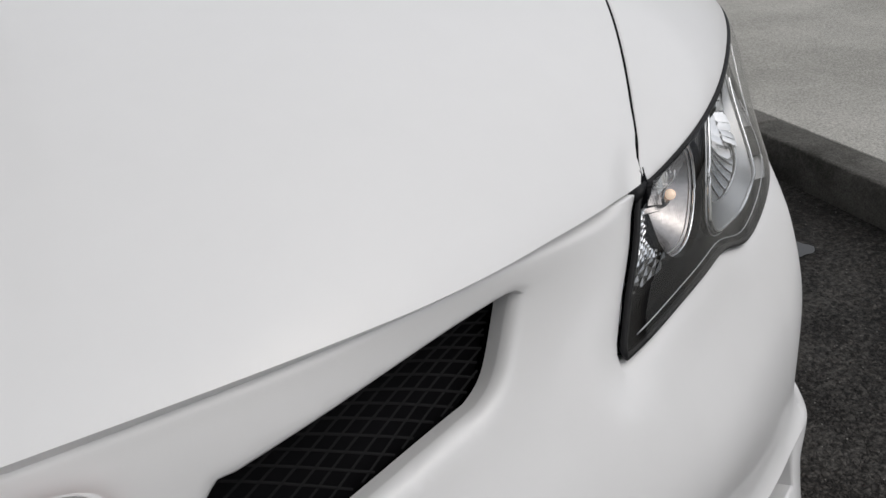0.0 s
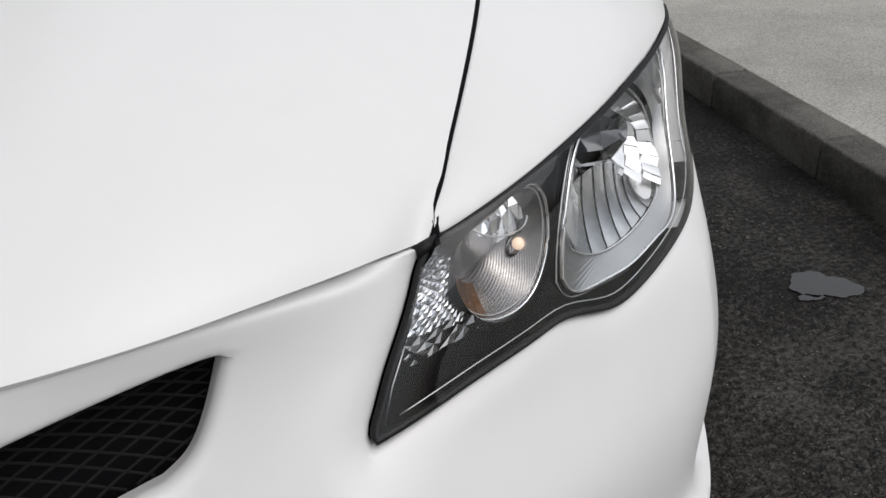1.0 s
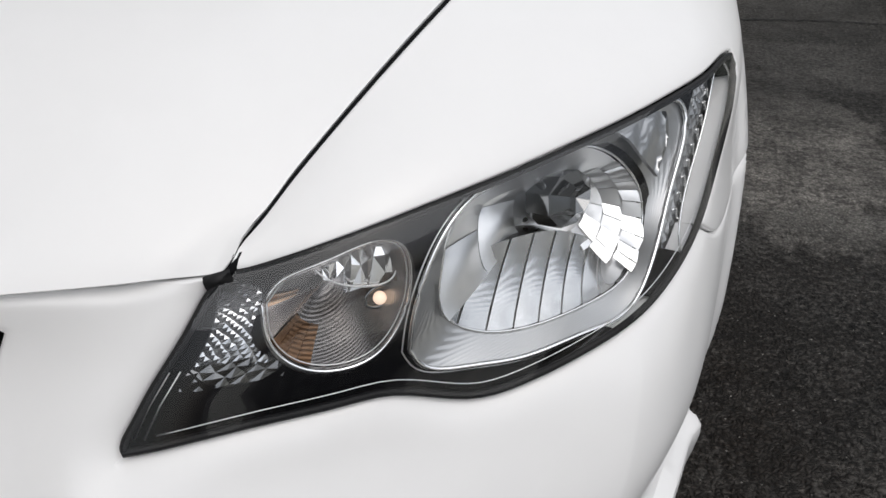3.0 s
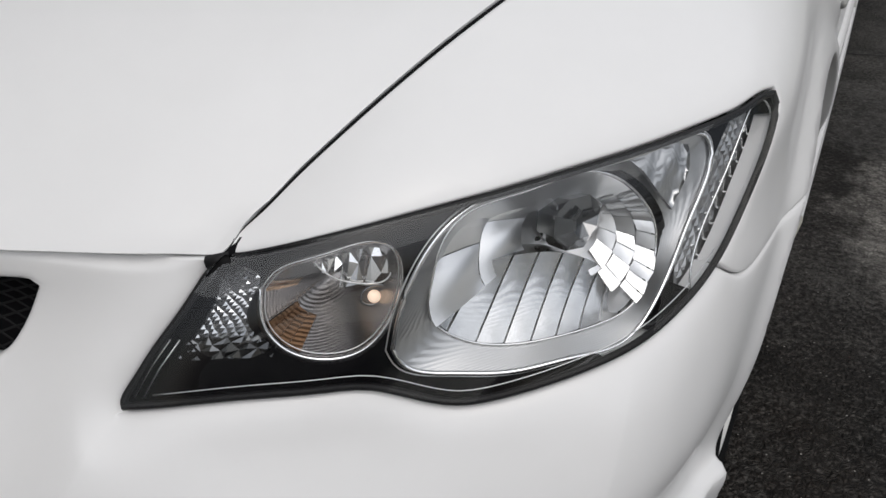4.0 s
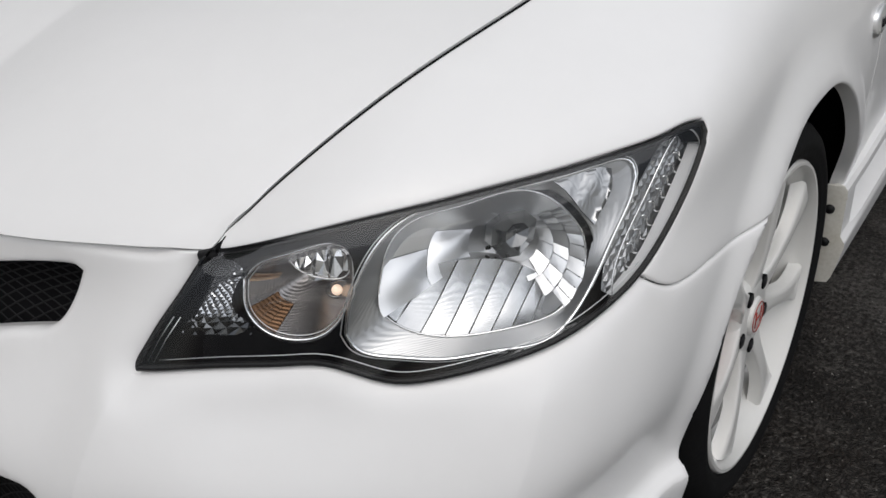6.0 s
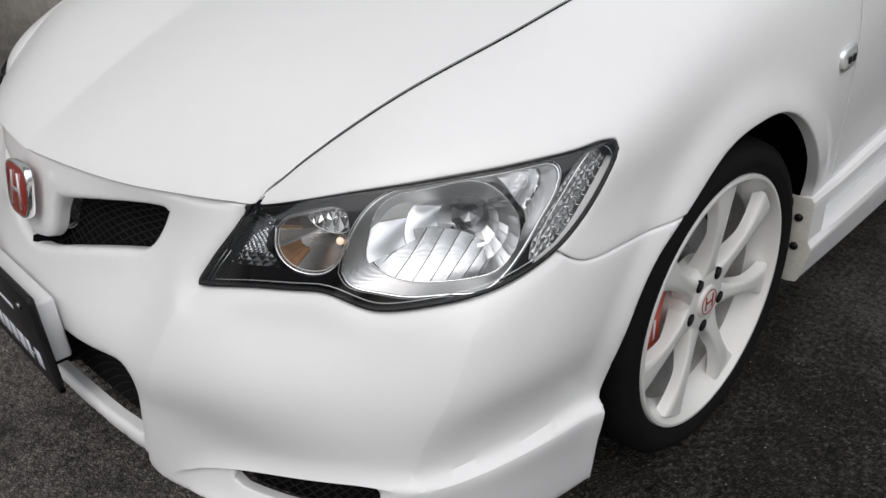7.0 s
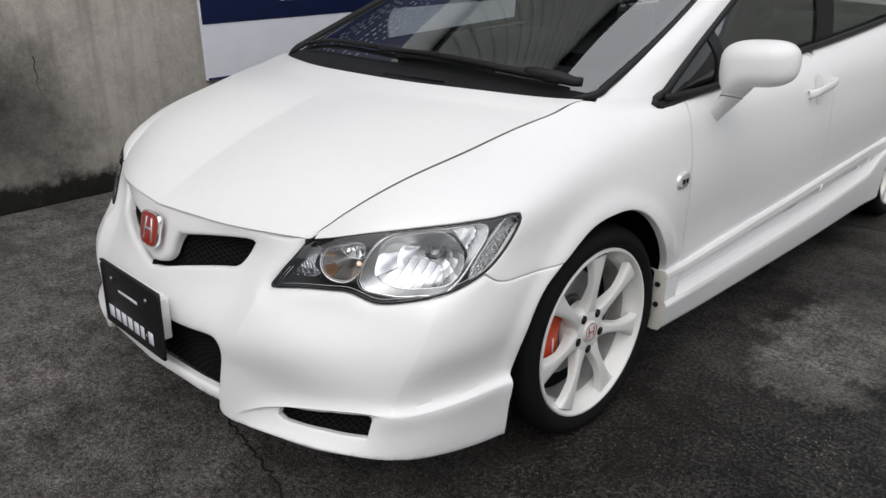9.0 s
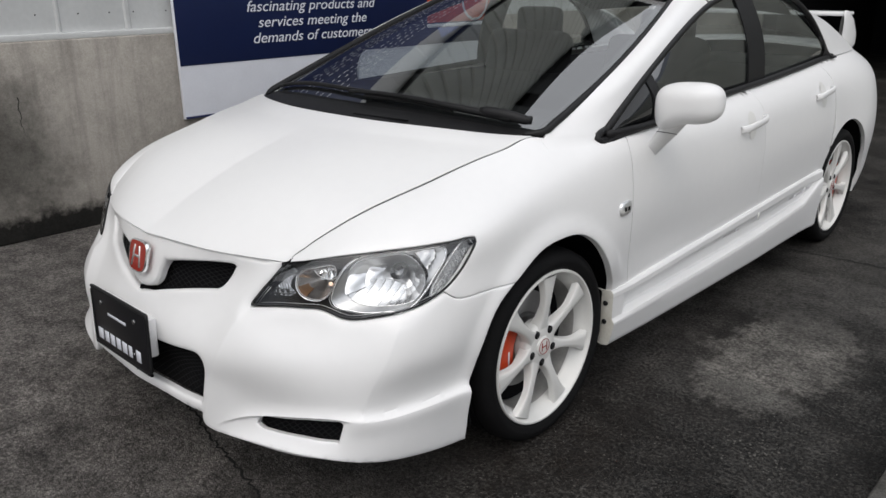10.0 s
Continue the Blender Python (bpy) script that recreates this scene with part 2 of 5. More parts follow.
def sharpen(me, angle=38):
    bm = bmesh.new()
    bm.from_mesh(me)
    bmesh.ops.recalc_face_normals(bm, faces=bm.faces)
    for e in bm.edges:
        e.smooth = not (len(e.link_faces) == 2 and e.calc_face_angle(0) > radians(angle))
    bm.to_mesh(me)
    bm.free()
    return me


def coons(south, north, west, east, nx, ny):
    """A sheet between four curves. south and north run west to east; west and east run south to north."""
    s, n_, w, e = spline(south, nx), spline(north, nx), spline(west, ny), spline(east, ny)
    a, b = np.linspace(0, 1, nx)[None, :, None], np.linspace(0, 1, ny)[:, None, None]
    return (1 - b) * s[None] + b * n_[None] + (1 - a) * w[:, None] + a * e[:, None] - ((1 - a) * (1 - b) * s[0] + a * (1 - b) * s[-1] + (1 - a) * b * n_[0] + a * b * n_[-1])


def box(size, at=(0, 0, 0), bevel=.004, segments=2, turn=None):
    bm = bmesh.new()
    bmesh.ops.create_cube(bm, size=1, matrix=Matrix.Diagonal((*size, 1)))
    if bevel:
        bmesh.ops.bevel(bm, geom=bm.edges[:], offset=bevel, segments=segments, affect="EDGES", profile=.5)
    if turn:
        bmesh.ops.transform(bm, matrix=turn, verts=bm.verts)
    bmesh.ops.translate(bm, vec=Vector(at), verts=bm.verts)
    for f in bm.faces:
        f.smooth = True
    for e in bm.edges:
        e.smooth = not (len(e.link_faces) == 2 and e.calc_face_angle(0) > radians(50))
    return bm


def lathe(profile, count=64, axis="X"):
    """Turns a profile of (along the axis, radius) round the x axis."""
    prof = np.asarray(profile, float)
    a = np.linspace(0, 2 * math.pi, count, endpoint=False)
    pts = np.stack([np.stack([np.full(count, x), r * np.cos(a), r * np.sin(a)], 1) for x, r in prof])
    return sharpen(grid_mesh(pts, closed=True), 42)


def sweep(path, radius, count=8, close_ends=True):
    """A round bar along a path; radius may be one value or one for each point."""
    path = np.asarray(path, float)
    radius = np.broadcast_to(radius, (len(path),))
    rings = []
    for i, p in enumerate(path):
        d = path[min(i + 1, len(path) - 1)] - path[max(i - 1, 0)]
        d = d / np.linalg.norm(d)
        s = np.cross(d, (0, 0, 1) if abs(d[2]) < .9 else (1, 0, 0))
        s /= np.linalg.norm(s)
        t = np.cross(d, s)
        rings.append([p + radius[i] * (s * math.cos(a) + t * math.sin(a)) for a in np.linspace(0, 2 * math.pi, count, endpoint=False)])
    me = grid_mesh(rings, closed=True)
    bm = bmesh.new()
    bm.from_mesh(me)
    if close_ends:
        bm.verts.ensure_lookup_table()
        n = len(path)
        bm.faces.new([bm.verts[i] for i in range(count)][::-1])
        bm.faces.new([bm.verts[(n - 1) * count + i] for i in range(count)])
    bmesh.ops.recalc_face_normals(bm, faces=bm.faces)
    for f in bm.faces:
        f.smooth = True
    bm.to_mesh(me)
    bm.free()
    return me

# ---- smooth master surface of the lower body ----
def basis(knots, s):
    """Natural cubic spline through the knots: the weight of each knot at each place in s."""
    knots, s = np.asarray(knots, float), np.asarray(s, float)
    n, h = len(knots), np.diff(knots)
    a, b = np.zeros((n, n)), np.zeros((n, n))
    a[0, 0] = a[-1, -1] = 1
    for i in range(1, n - 1):
        a[i, i - 1:i + 2] = h[i - 1], 2 * (h[i - 1] + h[i]), h[i]
        b[i, i - 1:i + 2] = 6 / h[i - 1], -6 / h[i - 1] - 6 / h[i], 6 / h[i]
    m, eye = np.linalg.solve(a, b), np.eye(n)
    i = np.clip(np.searchsorted(knots, s, side="right") - 1, 0, n - 2)
    p, q, w = (knots[i + 1] - s)[:, None], (s - knots[i])[:, None], h[i][:, None]
    return m[i] * (p ** 3 / (6 * w) - p * w / 6) + m[i + 1] * (q ** 3 / (6 * w) - q * w / 6) + eye[i] * p / w + eye[i + 1] * q / w


def spline(points, count):
    points = np.asarray(points, float)
    t = np.r_[0, np.cumsum(np.linalg.norm(np.diff(points, axis=0), axis=1))]
    return basis(t, np.linspace(0, t[-1], count)) @ points


# Lines along the body from the middle of the nose round the corner and back to the tail, low to high.
LINE_BOTTOM = [(0, -0.931, 0.263), (0.18, -0.927, 0.258), (0.335, -0.907, 0.223), (0.5, -0.886, 0.224), (0.69, -0.805, 0.222), (0.801, -0.668, 0.2), (0.858, -0.391, 0.171), (0.87, -0.064, 0.171), (0.868, 0.186, 0.171), (0.862, 0.446, 0.173), (0.862, 1, 0.175), (0.862, 1.6, 0.18), (0.862, 2.3, 0.19), (0.86, 2.75, 0.2), (0.82, 3.25, 0.22), (0.64, 3.58, 0.24), (0, 3.66, 0.25)]
LINE_LIP = [(0, -0.931, 0.288), (0.18, -0.925, 0.285), (0.335, -0.904, 0.26), (0.497, -0.861, 0.26), (0.684, -0.776, 0.269), (0.801, -0.658, 0.295), (0.867, -0.392, 0.326), (0.88, -0.064, 0.326), (0.882, 0.186, 0.326), (0.88, 0.446, 0.326), (0.88, 1, 0.325), (0.88, 1.6, 0.325), (0.88, 2.3, 0.33), (0.88, 2.75, 0.33), (0.845, 3.27, 0.34), (0.66, 3.6, 0.35), (0, 3.69, 0.36)]
LINE_LEDGE = [(0, -0.924, 0.368), (0.18, -0.919, 0.368), (0.345, -0.897, 0.348), (0.501, -0.845, 0.327), (0.692, -0.756, 0.342), (0.796, -0.639, 0.354), (0.857, -0.39, 0.371), (0.872, -0.064, 0.381), (0.876, 0.186, 0.381), (0.872, 0.446, 0.381), (0.872, 1, 0.38), (0.872, 1.6, 0.38), (0.872, 2.3, 0.385), (0.876, 2.75, 0.4), (0.85, 3.28, 0.41), (0.67, 3.61, 0.42), (0, 3.71, 0.44)]
LINE_HOLLOW = [(0, -0.92, 0.418), (0.18, -0.917, 0.42), (0.352, -0.892, 0.403), (0.501, -0.847, 0.394), (0.690, -0.749, 0.404), (0.804, -0.624, 0.412), (0.864, -0.391, 0.426), (0.88, -0.064, 0.431), (0.882, 0.186, 0.431), (0.872, 0.446, 0.436), (0.873, 1, 0.435), (0.874, 1.6, 0.435), (0.875, 2.3, 0.438), (0.881, 2.75, 0.45), (0.855, 3.28, 0.46), (0.675, 3.61, 0.47), (0, 3.71, 0.49)]
LINE_BELLY = [(0, -0.916, 0.468), (0.18, -0.914, 0.471), (0.36, -0.887, 0.458), (0.502, -0.849, 0.462), (0.685, -0.735, 0.467), (0.819, -0.609, 0.47), (0.873, -0.392, 0.481), (0.888, -0.064, 0.481), (0.888, 0.186, 0.481), (0.872, 0.446, 0.491), (0.874, 1, 0.49), (0.876, 1.6, 0.49), (0.878, 2.3, 0.49), (0.886, 2.75, 0.5), (0.86, 3.28, 0.51), (0.68, 3.61, 0.52), (0, 3.71, 0.54)]
LINE_LAMP = [(0, -0.881, 0.563), (0.18, -0.865, 0.568), (0.345, -0.824, 0.573), (0.465, -0.801, 0.576), (0.665, -0.685, 0.574), (0.802, -0.578, 0.585), (0.872, -0.392, 0.601), (0.886, -0.064, 0.601), (0.884, 0.186, 0.601), (0.878, 0.446, 0.611), (0.88, 1, 0.61), (0.882, 1.6, 0.62), (0.884, 2.3, 0.63), (0.888, 2.75, 0.63), (0.86, 3.28, 0.64), (0.68, 3.61, 0.65), (0, 3.7, 0.68)]
LINE_MID = [(0, -0.854, 0.653), (0.18, -0.837, 0.658), (0.35, -0.785, 0.648), (0.487, -0.755, 0.652), (0.668, -0.653, 0.661), (0.792, -0.531, 0.679), (0.864, -0.372, 0.691), (0.868, -0.064, 0.721), (0.87, 0.186, 0.721), (0.874, 0.446, 0.741), (0.878, 1, 0.75), (0.88, 1.6, 0.76), (0.88, 2.3, 0.77), (0.876, 2.75, 0.77), (0.84, 3.28, 0.78), (0.66, 3.6, 0.79), (0, 3.68, 0.82)]
LINE_CROWN = [(0, -0.842, 0.693), (0.18, -0.825, 0.698), (0.355, -0.775, 0.693), (0.5, -0.729, 0.692), (0.645, -0.638, 0.738), (0.765, -0.501, 0.767), (0.842, -0.354, 0.786), (0.832, -0.064, 0.832), (0.838, 0.186, 0.848), (0.852, 0.446, 0.859), (0.858, 1, 0.865), (0.858, 1.6, 0.88), (0.85, 2.3, 0.9), (0.84, 2.75, 0.91), (0.79, 3.28, 0.91), (0.62, 3.58, 0.91), (0, 3.66, 0.93)]
LINE_TOP = [(0, -0.831, 0.723), (0.18, -0.815, 0.728), (0.36, -0.768, 0.722), (0.511, -0.713, 0.714), (0.552, -0.626, 0.771), (0.6, -0.507, 0.827), (0.643, -0.338, 0.872), (0.685, -0.084, 0.925), (0.75, 0.19, 0.936), (0.806, 0.446, 0.922), (0.792, 1, 0.942), (0.778, 1.6, 0.965), (0.755, 2.3, 0.992), (0.73, 2.72, 1.005), (0.68, 3.22, 1.01), (0.54, 3.5, 1.01), (0, 3.6, 1.02)]
NET = np.array([LINE_BOTTOM, LINE_LIP, LINE_LEDGE, LINE_HOLLOW, LINE_BELLY, LINE_LAMP, LINE_MID, LINE_CROWN, LINE_TOP], float)
V = np.array([0, .07, .13, .19, .25, .36, .45, .54, .65])
U = np.r_[0, np.cumsum(np.linalg.norm(np.diff(NET[4], axis=0), axis=1))]
END = float(U[-1])
# extra stations round the corner of the hood, where the top line turns sharply
extra = [U[2] + (U[3] - U[2]) * .7] + [U[3] + (U[4] - U[3]) * f for f in (.15, .4, .7)] + [U[7] + (U[8] - U[7]) * f for f in (.28, .56, .66)]
more = np.einsum("ns,rsc->rnc", basis(U, extra), NET)
hood_end = (.708, .078, .955)
seam_u, seam_top = np.r_[U[3:8], extra[5]], np.concatenate([NET[8][3:8], [hood_end]])
more[8, 0] = basis(U[:4], extra[:1]) @ NET[8][:4]
more[8, 1:6] = basis(seam_u, extra[1:6]) @ seam_top
more[8, 6] = np.array(hood_end) * .73 + NET[8][8] * .27
STATIONS = U.copy()
order = np.argsort(np.r_[U, extra])
NET = np.concatenate([NET, more], 1)[:, order]
U = np.r_[U, extra][order]


def skin(u, v):
    return np.einsum("ns,nr,rsc->nc", basis(U, np.clip(u, 0, END)), basis(V, np.clip(v, 0, V[-1])), NET)


_su, _sv = [a.ravel() for a in np.meshgrid(np.linspace(0, END, 520), np.linspace(0, V[-1], 90), indexing="ij")]
_sp = skin(_su, _sv)


def skin_normal(u, v):
    e = 2e-3
    n = np.cross(skin(u + e, v) - skin(u - e, v), skin(u, v + e) - skin(u, v - e))
    return n / (np.linalg.norm(n, axis=1)[:, None] + 1e-12)


def on_skin(points):
    """Where on the skin the given points of space lie nearest."""
    out = []
    for p in np.asarray(points, float):
        k = ((_sp - p) ** 2).sum(1).argmin()
        u, v = _su[k], _sv[k]
        for _ in range(4):
            e = 1e-3
            c, du, dv = skin(np.array([u, u + e, u]), np.array([v, v, v + e]))
            j = np.stack([(du - c) / e, (dv - c) / e], 1)
            s = np.clip(np.linalg.lstsq(j, p - c, rcond=None)[0], -.03, .03)
            u, v = float(np.clip(u + s[0], 0, END)), float(np.clip(v + s[1], 0, V[-1]))
        out.append((u, v))
    return np.array(out)


# ---- the car ----
car = thing("car", "white four-door sedan with aero bumper and white wheels on the yard", "car")
H_TOP = [(.526, .628), (.540, .606), (.574, .587), (.617, .572), (.670, .556), (.727, .544), (.785, .5365), (.845, .533), (.907, .531), (.985, .531), (1.06, .530), (1.110, .5285), (1.134, .524)]
H_OUT = [(1.134, .524), (1.137, .514), (1.126, .500), (1.085, .455), (1.028, .411), (.981, .395), (.920, .383), (.852, .377), (.785, .371), (.747, .371), (.700, .386), (.671, .394), (.645, .394), (.588, .392), (.511, .383), (.488, .380)]
H_FRONT = [(.488, .380), (.4845, .386), (.4862, .402), (.4900, .430), (.4955, .468), (.5025, .522), (.5080, .585), (.514, .625)]
SEAM = [(1.028, .411), (1.055, .395), (1.085, .381), (1.149, .374), (1.225, .371), (1.300, .369)]
ARCH_FRONT = [(1.300, .369), (1.241, .335), (1.187, .270), (1.153, .18), (1.140, .125), (1.130, .072), (1.130, 0)]
ARCH_REAR = [(1.858, .13), (1.852, .19), (1.818, .257), (1.772, .322), (1.698, .386), (1.63, .412), (1.53, .419), (1.41, .409), (1.300, .369)]
DOOR_EDGE = [(1.985, .65), (1.962, .55), (1.957, .49), (1.954, .42), (1.956, .28), (1.967, .13)]
TOP = V[-1]
lamp_outline = bent(H_TOP, H_OUT, H_FRONT, [(.514, .625), (.526, .628)], count=60)


def between(curve, a, b, count=40):
    """The stretch of a smooth curve from its knot a to its knot b."""
    c = spline(curve, 200)
    i, j = [int(np.argmin(((c - np.array(curve[k])) ** 2).sum(1))) for k in (a, b)]
    return c[i:j + 1] if i < j else c[j:i + 1][::-1]


def y_to_u_top(y):
    us = np.linspace(U[4], END, 4000)
    p = skin(us, np.full(4000, TOP))
    k = np.argmax(p[:, 1] > y)
    return float(us[k])


# front bumper
out_c = spline(H_OUT, 240)
k = int(np.argmin(((out_c - np.array(SEAM[0])) ** 2).sum(1)))
lamp_low, lamp_high = out_c[k:], out_c[:k + 1]
BUMPER_FOOT = np.concatenate([spline([(0, .048), (.07, .051), (.15, .058), (.23, .066), (.30, .073), (.355, .081)], 24), spline([(.362, .056), (.372, .042), (.393, .032), (.44, .0305), (.503, .033), (.628, .0285), (.764, .017), (.870, .006), (.967, .002), (1.067, 0), (1.130, 0)], 50)])
bumper_outline = np.concatenate([BUMPER_FOOT, spline(ARCH_FRONT, 40)[::-1][1:-1], spline(SEAM, 40)[::-1][:-1], lamp_low[:-1], spline(H_FRONT, 30)[:-1], [(.508, TOP - .020)], [(.46, TOP - .030)], [(.36, TOP - .034)], [(0, TOP - .034)]])
UPPER = bent([(0, .347), (.036, .351), (.104, .366), (.15, .375), (.22, .387), (.316, .402)], [(.316, .402), (.334, .412), (.350, .438), (.361, .478), (.366, .503)],
             [(.366, .503), (.362, .5115), (.350, .512), (.312, .503), (.225, .476), (.155, .456), (.108, .444)], [(.108, .447), (.084, .412), (.074, .388), (.05, .369), (0, .358)])
UPPER = np.concatenate([UPPER, [(0, .358), (-.02, .358), (-.02, .347)]])
LOWER = np.concatenate([[(-.02, .078)], spline([(0, .078), (.09, .081), (.188, .086), (.282, .093), (.350, .101)], 20), spline([(.356, .107), (.357, .18), (.347, .219), (.33, .232), (.29, .233), (.212, .218), (.12, .207), (0, .200)], 40), [(-.02, .200)]])
FOG = dense([(.516, .093), (.5175, .105), (.525, .1115), (.538, .1140), (.660, .1170), (.774, .1118), (.785, .1085), (.7885, .103), (.7865, .0665), (.773, .0690), (.655, .0800), (.534, .0862)], .006)


LIP = spline([(.386, .040), (.426, .075), (.47, .099), (.522, .1155), (.646, .1265), (.79, .1185), (.85, .1105), (.919, .1015), (.99, .094), (1.063, .086), (1.131, .080), (1.16, .078)], 90)
RIDGE_IN = spline([(.486, .376), (.446, .322), (.404, .255), (.380, .136), (.372, .08)], 40)
LIP_UNDER = LIP - [0, .007]
RIDGE_OUT = spline([(.915, .372), (.881, .292), (.857, .219), (.845, .15), (.841, .118)], 40)


def gap_to(q, line):
    d = np.full(len(q), 9.0)
    for s, e in zip(line, line[1:]):
        w = e - s
        k = np.clip(((q - s) @ w) / (w @ w + 1e-15), 0, 1)[:, None]
        d = np.minimum(d, np.linalg.norm(q - s - k * w, axis=1))
    return d


def smooth(x):
    x = np.clip(x, 0, 1)
    return x * x * (3 - 2 * x)


def arch_flare(q):
    """The body swells out round the wheel's opening."""
    p = skin(q[:, 0], q[:, 1])
    r = np.hypot(p[:, 1], p[:, 2] - .315)
    return -.0145 * smooth(1.15 - (r - .365) / .062) * smooth((q[:, 0] - .93) / .12) * np.where(p[:, 1] > .1, smooth((p[:, 2] - .40) / .14), 1)


def bumper_relief(q):
    """The bumper sinks towards the lamp, folds in over its lip and swells along two soft ridges."""
    d = gap_to(q, np.concatenate([lamp_outline, lamp_outline[:1]]))
    out = .007 * np.clip(1 - d / .024, 0, 1) ** 2
    over = q[:, 1] - np.interp(q[:, 0], LIP[:, 0], LIP[:, 1])
    amount = smooth((q[:, 0] - .385) / .16) * (.0060 - .0020 * smooth((q[:, 0] - .72) / .3))
    x = np.maximum(over, 0) / .027
    out += amount * x * np.exp(1 - x)
    out -= (.003 + .007 * smooth((q[:, 0] - .76) / .12)) * smooth((q[:, 0] - .375) / .11) * smooth(1 - np.abs(np.minimum(over, 0)) / .05) * smooth(1 - np.maximum(over, 0) / .02)
    under = np.maximum(-over, 0)
    out += .013 * smooth((q[:, 0] - .402) / .10) * smooth((.815 - q[:, 0]) / .05) * np.clip(under / .006, 0, 1) * np.clip(1 - (under - .006) / .066, 0, 1) ** 1.3
    near_lamp = smooth((d - .010) / .040)
    out -= .0090 * near_lamp * np.clip(1 - gap_to(q, RIDGE_IN) / .085, 0, 1) ** 1.2
    out -= .0070 * near_lamp * np.clip(1 - gap_to(q, RIDGE_OUT) / .10, 0, 1) ** 1.25
    # the top edge rolls in under the hood
    roll = np.clip(1 - (TOP - .026 - q[:, 1]) / .060, 0, 1.4) * (1 - smooth((q[:, 0] - .44) / .06)) * (q[:, 0] < .52)
    out += .024 * roll ** 2.0
    return out + arch_flare(q)


bumper = part("front_bumper", trimmed(skin, skin_normal, bumper_outline, [UPPER, LOWER, FOG], step=.012, depth=.012, hole_depth=.016, mirror=True, rounds=(.006, .013, .009, .003), relief=bumper_relief, folds=(LIP, LIP_UNDER, RIDGE_IN, RIDGE_OUT)), PAINT, car, "white aero front bumper with three dark openings")


def weave(depth, loop, pitch, width, name, parent, slope=2.1):
    """A woven wire mesh behind an opening: crossing wires, cut off where they meet its edge."""
    lo, hi = loop.min(0), loop.max(0)
    pts, faces = [], []
    for sign in (1, -1):
        c = lo[0] - (hi[1] - lo[1]) * slope
        while c < hi[0] + (hi[1] - lo[1]) * slope:
            vs = np.linspace(lo[1], hi[1], 240)
            us = c + sign * (vs - (lo[1] if sign > 0 else hi[1])) * slope
            ok = (us >= 0) & inside(loop, np.stack([us, vs], 1))
            runs = np.split(np.where(ok)[0], np.where(np.diff(np.where(ok)[0]) > 1)[0] + 1)
            for run in runs:
                if len(run) < 4:
                    continue
                pick = np.linspace(run[0], run[-1], max(3, len(run) // 14)).astype(int)
                u, v = us[pick], vs[pick]
                n = skin_normal(u, v)
                ripple = .0012 * np.sin(u / pitch * math.pi * 1.0) * sign
                mid = skin(u, v) - n * (depth + ripple)[:, None]
                side = np.cross(n, np.gradient(mid, axis=0))
                side /= np.linalg.norm(side, axis=1)[:, None] + 1e-12
                k = len(pts)
                for m, s, o in zip(mid, side, n):
                    pts += [m - s * width, m + o * width * .8, m + s * width]
                for j in range(len(pick) - 1):
                    a = k + 3 * j
                    faces += [(a, a + 1, a + 4, a + 3), (a + 1, a + 2, a + 5, a + 4)]
            c += pitch * slope
    n = len(pts)
    pts = pts + [p * np.array([-1, 1, 1]) for p in pts]
    faces = faces + [tuple(i + n for i in f[::-1]) for f in faces]
    return tagged(part(name, mesh("mesh", pts, faces), MESH_BLACK, parent, "black diamond wire mesh"), kind="stuff")


for loop, pitch, deep in ((UPPER, .0135, .0360), (LOWER, .0135, .0315), (FOG, .012, .0330)):
    loop = np.maximum(inset(np.maximum(loop, [-.001, 0]), -.001), [0, 0])
    weave(deep, loop, pitch, .0011, "grille_mesh", bumper)
    # near-black sheets stand in for the unlit space behind the meshes
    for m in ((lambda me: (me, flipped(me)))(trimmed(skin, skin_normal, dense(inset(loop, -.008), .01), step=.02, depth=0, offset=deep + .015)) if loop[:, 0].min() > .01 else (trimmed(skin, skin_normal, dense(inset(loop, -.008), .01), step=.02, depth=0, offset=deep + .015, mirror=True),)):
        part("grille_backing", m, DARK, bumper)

# fenders
fender_outline = np.concatenate([spline(H_TOP, 120), lamp_high[1:-1], spline(SEAM, 40)[:-1], spline(ARCH_REAR, 60)[::-1][:-1], [(1.858, .13)], [(1.967, .13)], spline(DOOR_EDGE, 40)[::-1][1:], [(.522, TOP)]])
me = trimmed(skin, skin_normal, inset(fender_outline, .0010), step=.016, depth=.02, rounds=(.003, .003), relief=arch_flare)
part("fender", me, PAINT, car, "white front fender")
part("fender", flipped(me), PAINT, car, "white front fender")

# hood
top = lambda us: skin(np.asarray(us, float), np.full(len(us), TOP))
HOOD_CORNER, HOOD_END = .508, y_to_u_top(.078)
nose_u = np.linspace(0, HOOD_CORNER - .005, 18)
nose = 1 - smooth((nose_u - .24) / .24)
lead = smooth((HOOD_CORNER - nose_u) / .085)
front_edge = top(nose_u) + np.stack([0 * nose, .003 - .010 * lead - .006 * nose, -.004 * lead - .003 * nose], 1)
side_edge = top(np.r_[HOOD_CORNER + .002, np.linspace(HOOD_CORNER + .010, HOOD_END, 22)]) + [-.0018, 0, .0006]
front_edge = np.concatenate([front_edge, side_edge[:1]])
rear_corner = side_edge[-1]
middle = np.array([(0, -.844, .717), (0, -.73, .776), (0, -.56, .850), (0, -.34, .921), (0, -.135, .975)])
rear_edge = np.array([middle[-1], (.25, -.115, .973), (.47, -.045, .966), (.62, .025, .958), rear_corner])
hood_pts = coons(front_edge, rear_edge, middle, side_edge, 60, 64)
ha, hb = np.linspace(0, 1, 60)[None], np.linspace(0, 1, 64)[:, None]
